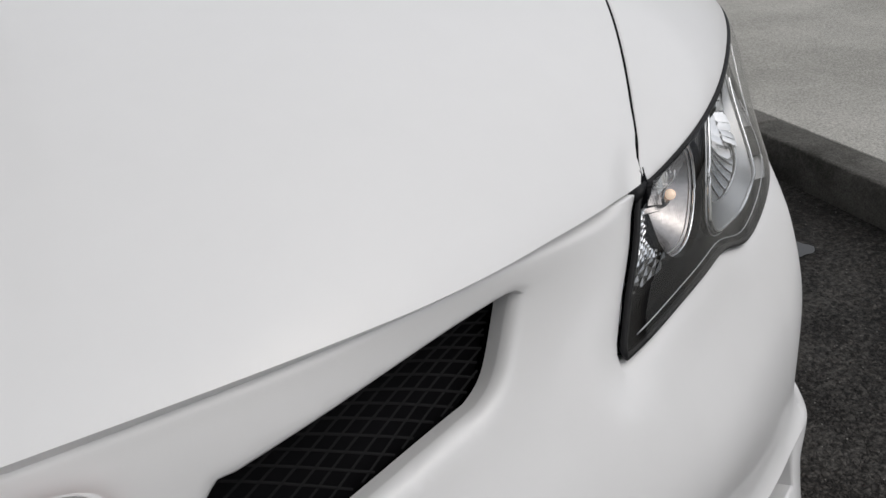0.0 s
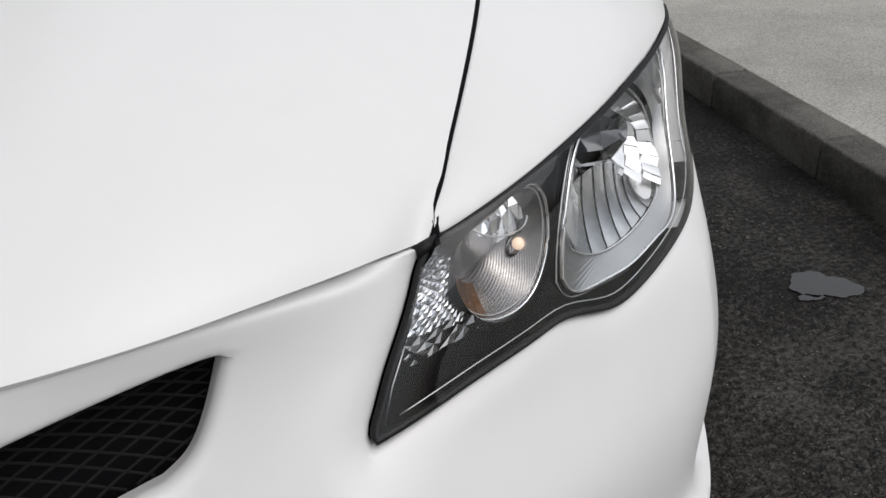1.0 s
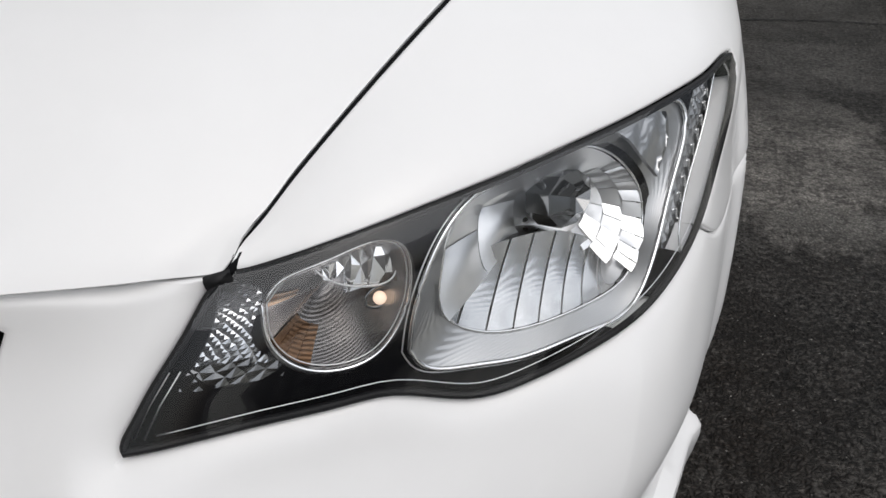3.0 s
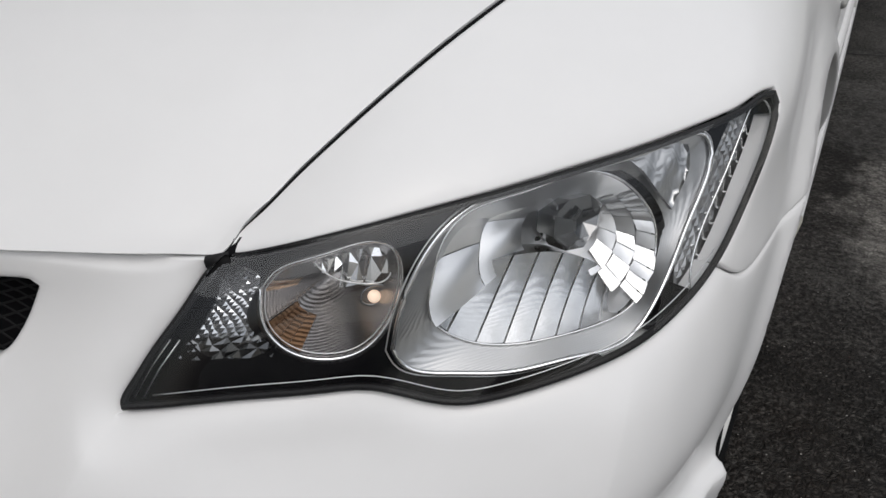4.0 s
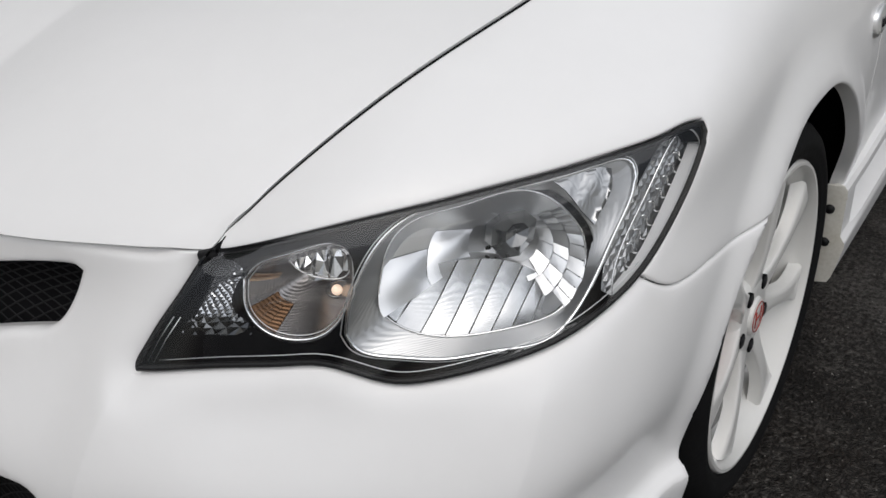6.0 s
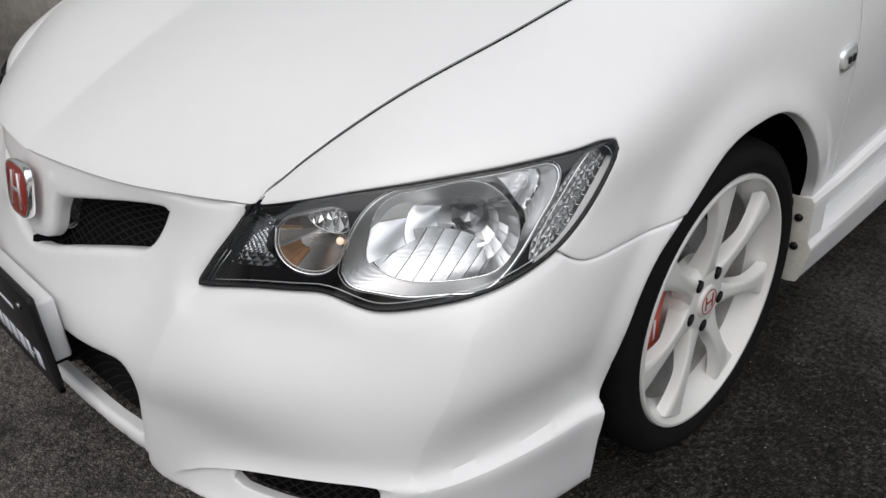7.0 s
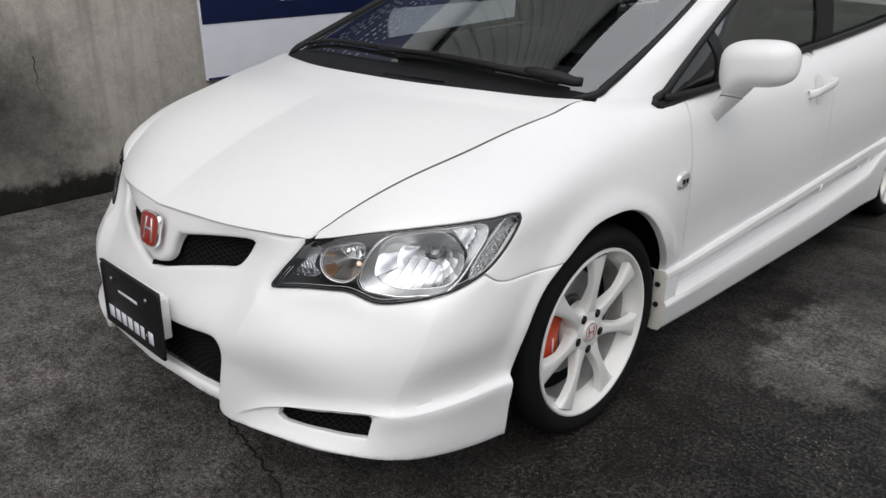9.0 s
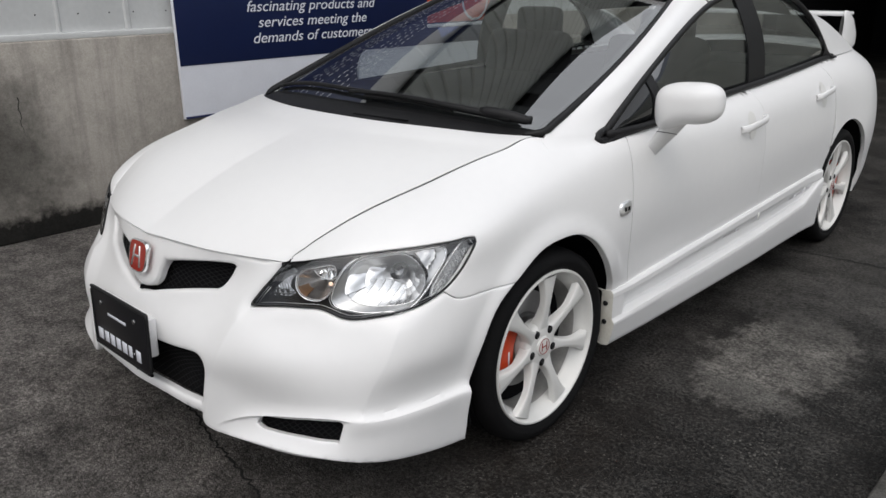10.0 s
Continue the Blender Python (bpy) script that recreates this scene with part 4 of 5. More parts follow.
# rear window and boot
rw = coons([(-.62, 2.45, 1.27), (0, 2.47, 1.30), (.62, 2.45, 1.27)], [(-.66, 3.02, 1.02), (0, 3.08, 1.04), (.66, 3.02, 1.02)], [(-.62, 2.45, 1.27), (-.645, 2.75, 1.14), (-.66, 3.02, 1.02)], [(.62, 2.45, 1.27), (.645, 2.75, 1.14), (.66, 3.02, 1.02)], 21, 12)
part("rear_window", grid_mesh(rw[:, ::-1]), SIDE_GLASS, car, "dark rear window")
bt = coons([(-.68, 3.0, 1.015), (0, 3.07, 1.045), (.68, 3.0, 1.015)], [(-.55, 3.5, 1.012), (0, 3.61, 1.03), (.55, 3.5, 1.012)], [(-.68, 3.0, 1.015), (-.66, 3.25, 1.014), (-.55, 3.5, 1.012)], [(.68, 3.0, 1.015), (.66, 3.25, 1.014), (.55, 3.5, 1.012)], 21, 12)
part("boot_lid", thick(grid_mesh(bt[:, ::-1]), .015), PAINT, car, "white boot lid")
# side windows, their frames and the rear pillar
us = np.linspace(y_to_u(.36), y_to_u(2.70), 60)
belt = skin(us, np.full(60, TOP)) + [-.006, 0, .006]
roofline = spline(np.concatenate([WF, ROOF_SIDE[1:]]), 60)


def roof_z(y):
    i = np.argsort(roofline[:, 1])
    return np.stack([np.interp(y, roofline[i, 1], roofline[i, 0]), y, np.interp(y, roofline[i, 1], roofline[i, 2])], -1)


def belt_at(y):
    return np.stack([np.interp(y, belt[:, 1], belt[:, 0]), y, np.interp(y, belt[:, 1], belt[:, 2])], -1)


def side_pane(y0, y1, n=24, t0=0.0, t1=1.0, push=0.0):
    y = np.linspace(y0, y1, n)
    lo, hi = belt_at(y), roof_z(y)
    t = np.linspace(t0, t1, 10)[:, None, None]
    g = lo[None] * (1 - t) + hi[None] * t
    g[:, :, 0] += .03 * np.sin(math.pi * t[:, :, 0]) - push
    return g


for s in (1, -1):
    for name, y0, y1, m, label, push in (("side_window", .36, .655, BLACK_GLASS, "small black quarter window", .010), ("side_window", .685, 1.56, SIDE_GLASS, "dark tinted door window", .010), ("side_window", 1.70, 2.56, SIDE_GLASS, "dark tinted rear door window", .010),
                             ("window_pillar", 1.54, 1.72, PLASTIC, "", .002), ("window_pillar", .645, .690, PLASTIC, "", .004), ("window_pillar", 2.54, 2.71, PLASTIC, "", .002)):
        me = grid_mesh(side_pane(y0, y1, push=push)) if name == "side_window" else thick(grid_mesh(side_pane(y0, y1, push=push)), .006)
        part(name, me if s > 0 else flipped(me), m, car, label)
    me = sweep(belt_at(np.linspace(.36, 2.70, 50)) + [.008, 0, .003], .014, 8)
    part("window_trim", me if s > 0 else flipped(me), PLASTIC, car, "black rubber window trim")
    yy = np.linspace(.36, 2.70, 60)
    me = sweep(roof_z(yy) + [.004, 0, .0], .013, 8)
    part("window_trim", me if s > 0 else flipped(me), PLASTIC, car, "black window trim")
    corner = spline([WF[0] * .55 + WF[1] * .45, WF[0] * .85 + WF[1] * .15, WF[0] + [.004, -.010, .002], WF[0] + [.007, .004, -.009], (.803, .40, .913), belt_at(np.array([.50]))[0] + [.010, 0, .0], belt_at(np.array([.70]))[0] + [.010, 0, .002]], 36)
    me = sweep(corner, np.interp(np.linspace(0, 1, 36), [0, .4, 1], [.010, .014, .010]), 10)
    plate_ = np.array([[WF[0] + [.003, -.004, -.006], WF[0] + [.006, .05, -.006]], [WF[0] * .82 + WF[1] * .18, WF[0] * .72 + WF[1] * .28 + [.004, .05, -.01]]])
    me2 = thick(grid_mesh(plate_), .004)
    fill_ = sweep(spline([WF[0] + [.004, .002, -.002], WF[0] + [.006, .03, -.003], WF[0] + [.007, .07, -.004]], 8), .011, 8)
    part("corner_fill", fill_ if s > 0 else flipped(fill_), PLASTIC, car)
    part("corner_plate", me2 if s > 0 else flipped(me2), PLASTIC, car)
    part("window_corner", me if s > 0 else flipped(me), PLASTIC, car, "thick black window corner")
    # white rail between the window and the roof, and the rear pillar
    y = np.linspace(1.30, 2.72, 40)
    lo = roof_z(y) + [.008, 0, .006]
    hi = np.stack([np.interp(y, re[:, 1], re[:, 0]), np.minimum(y, 2.46) + np.maximum(0, y - 2.46) * 1.9, np.interp(y, re[:, 1], re[:, 2])], -1)
    k = y > 2.40
    f = np.clip((y - 2.40) / .32, 0, 1)
    hi[:, 0] = np.where(k, .62 + .075 * f, hi[:, 0])
    hi[:, 1] = np.where(k, 2.40 + .80 * f, y)
    hi[:, 2] = np.where(k, 1.277 - .262 * f + .03 * np.sin(math.pi * f), hi[:, 2])
    t = np.linspace(0, 1, 8)[:, None, None]
    g = lo[None] * (1 - t) + hi[None] * t
    g[:, :, 0] += .012 * np.sin(math.pi * t[:, :, 0])
    me = thick(grid_mesh(g), .02)
    part("roof_rail", me if s > 0 else flipped(me), PAINT, car, "white roof rail and rear pillar")

# cabin, dark behind the glass
part("cabin", box((1.36, 2.2, .5), (0, 1.5, .72), .05), CABIN, car, "dark cabin")
part("parcel_shelf", box((1.26, .62, .04), (0, 2.72, .955), .01), CABIN, car, "dark shelf behind the rear seats")
part("headliner", thick(grid_mesh(roof[:, ::-1] * [.96, 1, 1] - [0, 0, .034]), .006), CABIN, car, "dark cloth under the roof")


# wheels
def wheel():
    w = thing("wheel", "white seven-spoke alloy wheel with black tyre", "wheel")
    tyre = [(-.095, .238), (-.108, .252), (-.114, .275), (-.108, .298), (-.094, .311), (-.07, .3165)]
    for x in (-.05, 0, .05):
        tyre += [(x - .006, .3175), (x - .005, .311), (x + .005, .311), (x + .006, .3175)]
    tyre += [(.07, .3165), (.094, .311), (.106, .299), (.1115, .285), (.1115, .275), (.1085, .271), (.1085, .267), (.104, .259), (.098, .2535), (.090, .246)]
    part("tyre", lathe(tyre, 96), RUBBER, w, "black low-profile tyre")
    rim_prof = [(.050, .2165), (.064, .220), (.078, .231), (.090, .2385), (.101, .2425), (.1055, .2465), (.1055, .2515), (.102, .2545), (.094, .2545), (.085, .248)]
    part("barrel", lathe([(-.09, .242), (-.09, .231), (-.06, .224), (.03, .213), (.052, .216)], 72), BARREL, w, "dusty grey wheel barrel with shade put into its colour")
    rim = part("rim", lathe(rim_prof, 96), RIM_PAINT, w, "white alloy rim")
    for i in range(7):
        a0 = math.radians(88 + i * 360 / 7)
        rows = []
        for t in np.linspace(0, 1, 18):
            r = .036 + t * (.234 - .036)
            half = .0142 + .022 * (max(0, .34 - t) / .34) ** 1.6 + .0210 * (max(0, t - .42) / .58) ** 2.3
            face = .078 + .016 * math.sin(t * math.pi * .60) ** 1.1 + .002 * t
            deep = .046 - .026 * min(1, t * 1.8) + .008 * max(0, t - .6)
            prof = [(-half * 1.16, face - deep), (-half * 1.06, face - .016), (-half * 1.0, face - .004), (-half * .90, face - .0005), (-half * .35, face), (half * .35, face), (half * .90, face - .0005), (half * 1.0, face - .004), (half * 1.06, face - .016), (half * 1.16, face - deep)]
            rows.append([(x, r * math.cos(a0) - s * math.sin(a0), r * math.sin(a0) + s * math.cos(a0)) for s, x in prof])
        part("spoke", sharpen(grid_mesh(rows), 75), RIM_PAINT, rim)
    part("hub", lathe([(.03, .078), (.066, .076), (.077, .069), (.0815, .058), (.082, .040), (.081, .0005)], 48), RIM_PAINT, rim)
    part("centre_cap", lathe([(.081, .033), (.0865, .031), (.088, .027), (.0885, .0005)], 40), RIM_PAINT, w, "white centre cap")
    for pts in ((-.012, 0, .004, .030), (.012, 0, .004, .030), (0, 0, .024, .004)):
        part("badge", box((.0016, pts[2], pts[3]), (.089, pts[0], pts[1]), .0004, 1), EMBLEM_RED, w)
    part("cap_ring", sweep([(.0885, .0255 * math.cos(a), .0255 * math.sin(a)) for a in np.linspace(0, 2 * math.pi, 41)], .0011, 6, False), EMBLEM_RED, w)
    for i in range(5):
        a = math.radians(52 + i * 72)
        part("lug_recess", sweep([(.050, .057 * math.cos(a), .057 * math.sin(a)), (.0835, .057 * math.cos(a), .057 * math.sin(a))], .0125, 16), DARK, w)
        part("lug_nut", sweep([(.06, .057 * math.cos(a), .057 * math.sin(a)), (.085, .057 * math.cos(a), .057 * math.sin(a))], .0098, 6), PLASTIC, w)
    part("brake_disc", lathe([(-.02, .155), (-.02, .16), (.0, .16), (.0, .155), (.001, .09), (.012, .085), (.014, .05), (.014, .0005)], 64), STEEL, w, "steel brake disc")
    # near-black discs put the shade inside the wheel into colour
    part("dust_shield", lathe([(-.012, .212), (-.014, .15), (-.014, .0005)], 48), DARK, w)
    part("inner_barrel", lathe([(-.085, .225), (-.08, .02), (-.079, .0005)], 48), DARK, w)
    return w


front_wheel = wheel()
front_wheel.parent = car
front_wheel.matrix_basis = pose(.7525, 0, .315)
for at, turn in (((.7575, 2.70, .315), 0), ((-.7525, 0, .315), 180), ((-.7575, 2.70, .315), 180)):
    copy_thing(front_wheel, pose(*at, 0 if not turn else 0, 0, turn))
for ob in [o for o in bpy.data.objects if o.name.startswith("wheel")]:
    for key in ("category",):
        if key in ob:
            del ob[key]
# calipers
def caliper(at, ahead):
    rows = []
    for a in np.linspace(math.radians(-40), math.radians(31), 16):
        b = a + math.radians(180 if ahead else 0)
        rows.append([(x, r * math.cos(b), r * math.sin(b)) for x, r in ((-.03, .106), (.042, .108), (.053, .116), (.0575, .148), (.055, .188), (.046, .205), (-.03, .205), (-.03, .106))])
    me = grid_mesh(rows)
    bm = bmesh.new(); bm.from_mesh(me)
    bmesh.ops.holes_fill(bm, edges=[e for e in bm.edges if len(e.link_faces) == 1], sides=20)
    bmesh.ops.recalc_face_normals(bm, faces=bm.faces); bm.to_mesh(me); bm.free()
    ob = part("brake_caliper", sharpen(me, 40), RED, car, "red brake caliper")
    ob.location = at
    bar = part("caliper_print", box((.001, .007, .044), (.0582, 0, 0), .0003, 1), PRINT, ob)
    b = math.radians(180 if ahead else 0)
    bar.matrix_basis = Matrix.Translation((0, .142 * math.cos(b), .142 * math.sin(b))) @ Matrix.Rotation(b, 4, "X") @ Matrix.Rotation(radians(0), 4, "X")


caliper((.7525, 0, .315), True)
caliper((.7575, 2.70, .315), False)
# wheel wells, their shade put into near-black sheets
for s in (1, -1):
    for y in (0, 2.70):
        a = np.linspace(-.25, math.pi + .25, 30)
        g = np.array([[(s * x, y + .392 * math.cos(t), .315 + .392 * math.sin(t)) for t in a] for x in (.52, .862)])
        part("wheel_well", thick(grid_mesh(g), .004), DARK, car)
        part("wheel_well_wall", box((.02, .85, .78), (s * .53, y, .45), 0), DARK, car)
# near-black boxes fill in the shade under the body and the hood
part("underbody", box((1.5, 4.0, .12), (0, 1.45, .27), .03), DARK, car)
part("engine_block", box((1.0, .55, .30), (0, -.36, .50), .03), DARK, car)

# ---- smaller parts of the car ----
# cowl panel and wipers
cf = rear_edge + [0, .004, -.004]
cowl_front = np.concatenate([cf[::-1] * [-1, 1, 1], cf[1:]])
cowl_back = base + [0, .02, -.004]
part("cowl_panel", thick(grid_mesh(coons(cowl_front, cowl_back, [cowl_front[0], (cowl_front[0] + cowl_back[0]) / 2, cowl_back[0]], [cowl_front[-1], (cowl_front[-1] + cowl_back[-1]) / 2, cowl_back[-1]], 41, 8)), .01), PLASTIC, car, "black plastic cowl panel under the windscreen")


def on_screen(x, t, lift):
    """A place on the windscreen: x across, t from its foot to its head."""
    j = (x / .70 * .5 + .5) * 40
    i = t * 23
    a, b = int(np.clip(j, 0, 39)), int(np.clip(i, 0, 22))
    fj, fi = j - a, i - b
    p = screen[b, a] * (1 - fj) * (1 - fi) + screen[b, a + 1] * fj * (1 - fi) + screen[b + 1, a] * (1 - fj) * fi + screen[b + 1, a + 1] * fj * fi
    return p + np.array([0, -.37, .93]) * lift


for line, arm in ((((-.60, .020), (-.42, .048), (-.15, .052), (.12, .042), (.40, .012)), ((-.05, .02), (.12, .030), (.40, .012), (.60, .0))), (((.02, .025), (.22, .03), (.45, .02), (.62, .015)), ((.38, .012), (.55, .008), (.66, .01)))):
    blade = sweep(spline([on_screen(x, t, .012) for x, t in line], 24), .009, 6)
    w = part("wiper_blade", blade, PLASTIC, car, "black wiper blade")
    part("wiper_arm", sweep(spline([on_screen(x, t, .026) for x, t in arm], 16), np.linspace(.007, .013, 16), 8), PLASTIC, w, "black wiper arm")
part("wiper_cap", sweep(spline([on_screen(.50, .01, .03), on_screen(.58, .006, .032), on_screen(.66, .008, .02)], 10), [.012, .016, .017, .017, .017, .017, .017, .016, .013, .006], 10), PLASTIC, car, "black wiper arm cover")
for i in range(22):
    x = .08 + i * .011
    for r in range(2):
        p = np.array([x, -.108 + .10 * max(0, x - .1) + r * .008 + .012, .977])
        part("vent_slot", box((.006, .004, .004), p, 0), DARK, car)

# mirrors


def mirror_set(s):
    cx, cy, cz = (.985, .545, 1.030) if s > 0 else (.890, .655, .985)
    ax, ay = (.108, .064) if s > 0 else (.060, .108)
    bm = bmesh.new()
    bmesh.ops.create_cube(bm, size=2)
    bmesh.ops.subdivide_edges(bm, edges=bm.edges[:], cuts=15, use_grid_fill=True)
    for v in bm.verts:
        d = v.co.normalized()
        lo_, hi_ = 0.0, .3
        for _ in range(30):
            r = (lo_ + hi_) / 2
            if abs(d.x * r / ax) ** 2.9 + abs(d.y * r / ay) ** 2.3 + abs(d.z * r / .067) ** 2.9 < 1:
                lo_ = r
            else:
                hi_ = r
        x, y, z = d * lo_
        shrink = 1 - .10 * max(0, -y / ay) ** 2
        drop = -.058 * max(0, -x / ax) ** 1.4 * max(0, -z / .067)
        v.co = (cx + x * shrink, cy + y + .012 * x / ax, cz + z * shrink + drop + .006 * x / ax)
    for f in bm.faces:
        f.smooth = True
    me = bpy.data.meshes.new("mirror")
    bm.to_mesh(me)
    bm.free()
    m = part("mirror", me if s > 0 else flipped(me), PAINT, car, "white door mirror" if s > 0 else "white door mirror folded against the door")
    foot = [(.838, .578, .836), (.856, .575, .860), (.882, .571, .893), (.908, .567, .926), (.932, .563, .958)]
    if s < 0:
        foot = [(x - .02 * k, y + .025 * k, z - .012 * k) for k, (x, y, z) in enumerate(foot)]
    pts, wid, dep = spline(foot, 14), np.interp(np.linspace(0, 1, 14), [0, .15, .6, 1], [.008, .022, .040, .047]), np.linspace(.022, .034, 14)
    rows = [[(p[0] + d * math.cos(a), p[1] + w * math.sin(a), p[2] - .010 * math.sin(a)) for a in np.linspace(0, 2 * math.pi, 24, endpoint=False)] for p, w, d in zip(pts, wid, dep)]
    me = grid_mesh(rows, closed=True)
    ft = part("mirror_foot", me if s > 0 else flipped(me), PAINT, m)
    me = sweep(np.array(rows[-5] + rows[-5][:1]), .0014, 6, False)
    part("foot_seam", me if s > 0 else flipped(me), DARK, ft, "dark seam under the mirror")


for s in (1, -1):
    mirror_set(s)

# door handles
def handle(y, z, s):
    u, v = on_skin([(.88, y, z)])[0]
    pts = [skin(np.array([u + d]), np.array([v + h]))[0] + skin_normal(np.array([u + d]), np.array([v + h]))[0] * o for d, h, o in ((-.115, -.004, .002), (-.100, -.003, .018), (-.04, 0, .030), (.05, .004, .032), (.100, .007, .022), (.115, .008, .002))]
    path = spline(pts, 20)
    rows = [[(p[0] + .007 * math.cos(a), p[1], p[2] + .015 * math.sin(a)) for a in np.linspace(0, 2 * math.pi, 16, endpoint=False)] for p in path]
    me = grid_mesh(rows, closed=True)
    h = part("door_handle", me if s > 0 else flipped(me), PAINT, car, "white door handle")
    c = [(math.cos(a) * .040, math.sin(a) * .046) for a in np.linspace(0, 2 * math.pi, 24, endpoint=False)]
    dish = []
    for k in (1, .8, .5, .05):
        uv = np.array([(u + x * k, v + .002 + zz * k) for x, zz in c])
        dish.append(skin(uv[:, 0], uv[:, 1]) + skin_normal(uv[:, 0], uv[:, 1]) * (.0015 + .0035 * (k - 1) * 0))
    me = grid_mesh(dish, closed=True)
    part("handle_recess", me if s > 0 else flipped(me), RIM_PAINT, h)


for s in (1, -1):
    handle(1.385, .836, s)
    handle(2.255, .874, s)

# turn repeaters
u, v = on_skin([(.872, .375, .694)])[0]
for s in (1, -1):
    rows = []
    for k, o in ((1, -.002), (1, .004), (.86, .008), (.6, .0095), (.02, .010)):
        uv = np.array([(u + .034 * k * math.copysign(abs(math.cos(a)) ** .6, math.cos(a)), v + .016 * k * math.copysign(abs(math.sin(a)) ** .6, math.sin(a))) for a in np.linspace(0, 2 * math.pi, 28, endpoint=False)])
        rows.append(skin(uv[:, 0], uv[:, 1]) + skin_normal(uv[:, 0], uv[:, 1]) * o)
    me = grid_mesh(rows, closed=True)
    m = part("turn_repeater", me if s > 0 else flipped(me), SATIN, car, "small silvery turn signal repeater")
    c = skin(np.array([u]), np.array([v]))[0] + [.011, 0, 0]
    for dy, w in ((-.010, .012), (.010, .012)):
        part("repeater_pattern", box((.002, w, .014), (s * (c[0]), c[1] + dy, c[2]), .0008, 1), PLASTIC, m)

# side skirts
def skirt(s):
    ys = np.linspace(.328, 2.33, 60)
    f = (ys - .328) / 2.0
    zt = np.interp(ys, [.29, .46, .97, 1.5, 2.15, 2.33], [.411, .409, .431, .450, .474, .478])
    flare = np.clip((ys - 2.05) / .28, 0, 1) ** 2
    x0 = .885 + .004 * np.sin(f * math.pi) + .012 * flare
    zb = np.interp(ys, [.29, .60, 1.04, 1.6, 2.33], [.214, .203, .195, .184, .180])
    front = np.clip((.45 - ys) / .05, 0, 1)
    shelf = np.interp(ys, [.29, .45, 1.0, 1.55, 2.12, 2.33], [.303, .303, .306, .313, .338, .43])
    rows = []
    for k in range(60):
        z1, z0, sh, y, x = zt[k], zb[k], shelf[k], ys[k], x0[k]
        rec = .024 * (1 - front[k]) * (1 - flare[k])
        mid = z1 - .024 - .018 * f[k]
        rows.append([(.868, y, z1 + .004), (x - .006, y, z1 + .002), (x, y, z1 - .006), (x + .001, y, mid + .004), (x - rec * .3, y, mid + .001), (x - rec * .5, y, mid - .002), (x - rec * 1.35, y, sh + .020), (x - rec * 1.2, y, sh + .010), (x + .002 + .004 * (1 - front[k]), y, sh + .006),
                     (x + .009, y, sh - .004), (x + .0095, y, sh - .012), (x + .003, y, (sh + z0) / 2), (x - .004, y, z0 + .012), (x - .010, y, z0), (x - .06, y, z0 + .002)])
    me = sharpen(thick(grid_mesh(rows), .006), 13)
    sk = part("side_skirt", me if s > 0 else flipped(me), PAINT, car, "white side skirt with a stepped ridge")
    # front end plate with two fasteners
    e = np.array(rows[0])
    lip = np.stack([np.minimum(e[:, 0] - .040, .846), e[:, 1] - .003, e[:, 2]], 1)
    me = thick(grid_mesh(np.array([e, (e + lip) / 2 - [0, .004, 0], lip])), .004)
    part("skirt_end", me if s > 0 else flipped(me), GRUBBY, sk, "grubby white end plate")
    for z in (.368, .300):
        part("fastener", sweep([(s * .862, .316, z), (s * .862, .326, z)], .009, 12), PLASTIC, sk)
    part("ridge_joint", box((.008, .006, .034), (s * .892, 1.53, .412), .001, 1), RIM_PAINT, sk)


for s in (1, -1):
    skirt(s)
# near-black sill box under the doors
part("sill", box((1.66, 2.0, .10), (0, 1.35, .235), .02), DARK, car)

# emblem
em = []
for k, o in ((1.0, 0), (1.0, .008), (.965, .0125), (.935, .0118)):
    em.append([(math.copysign(abs(math.cos(a)) ** .55, math.cos(a)) * .051 * k * (1 + .10 * math.sin(a)), -o, math.copysign(abs(math.sin(a)) ** .55, math.sin(a)) * .048 * k) for a in np.linspace(0, 2 * math.pi, 48, endpoint=False)])
fill = [[(x * .98, y, z * .98) for x, y, z in em[-1]], [(x * .5, y - .002, z * .5) for x, y, z in em[-1]], [(x * .01, y - .0025, z * .01) for x, y, z in em[-1]]]
emblem = part("emblem", grid_mesh(em, closed=True), CHROME, car, "red enamel emblem with a chrome rim")
emblem.matrix_basis = pose(0, -.868, .648, -14)
part("enamel", grid_mesh(fill, closed=True), EMBLEM_RED, emblem)
for x, w, h, r in ((-.018, .007, .064, 9), (.018, .007, .064, -9), (0, .026, .007, 0)):
    part("emblem_bar", box((w, .003, h), (x, -.0145, 0), .001, 1, Matrix.Rotation(radians(r), 4, "Y")), SATIN, emblem)

# number plate with its bracket
plate = part("number_plate", box((.338, .008, .178), (0, 0, 0), .003, 2), PLATE, car, "black dealer plate with pale marks")
plate.matrix_basis = pose(0, -.960, .443, -2)
frame_pts = [(x * .171 - math.copysign(.012, x) * (abs(z) > .9 and k), 0, z * .091) for k, x, z in ((0, -1, -1), (0, 1, -1), (0, 1, 1), (0, -1, 1), (0, -1, -1))]
part("plate_frame", sweep(dense([np.array(p) for p in frame_pts[:-1]], .01).tolist() + [frame_pts[0]], .006, 8, False), PLASTIC, plate, "black plate frame")
part("plate_bracket", box((.30, .035, .12), (0, .022, .01), .006), PAINT, plate)
widths = (.040, .036, .036, .036, .038, .030, .012, .036)
x = -.150
for w in widths:
    part("plate_mark", box((w - .008, .001, .036 if w > .02 else .007), (x + w / 2, -.0047, -.052), .0004, 1), PRINT, plate)
    x += w + .002
part("plate_mark", box((.115, .001, .009), (-.010, -.0047, .028), .0004, 1), PRINT, plate)
for x in (-.105, .105):
    part("plate_bolt", sweep([(x, -.004, .055), (x, -.008, .055)], .007, 12), STEEL, plate)

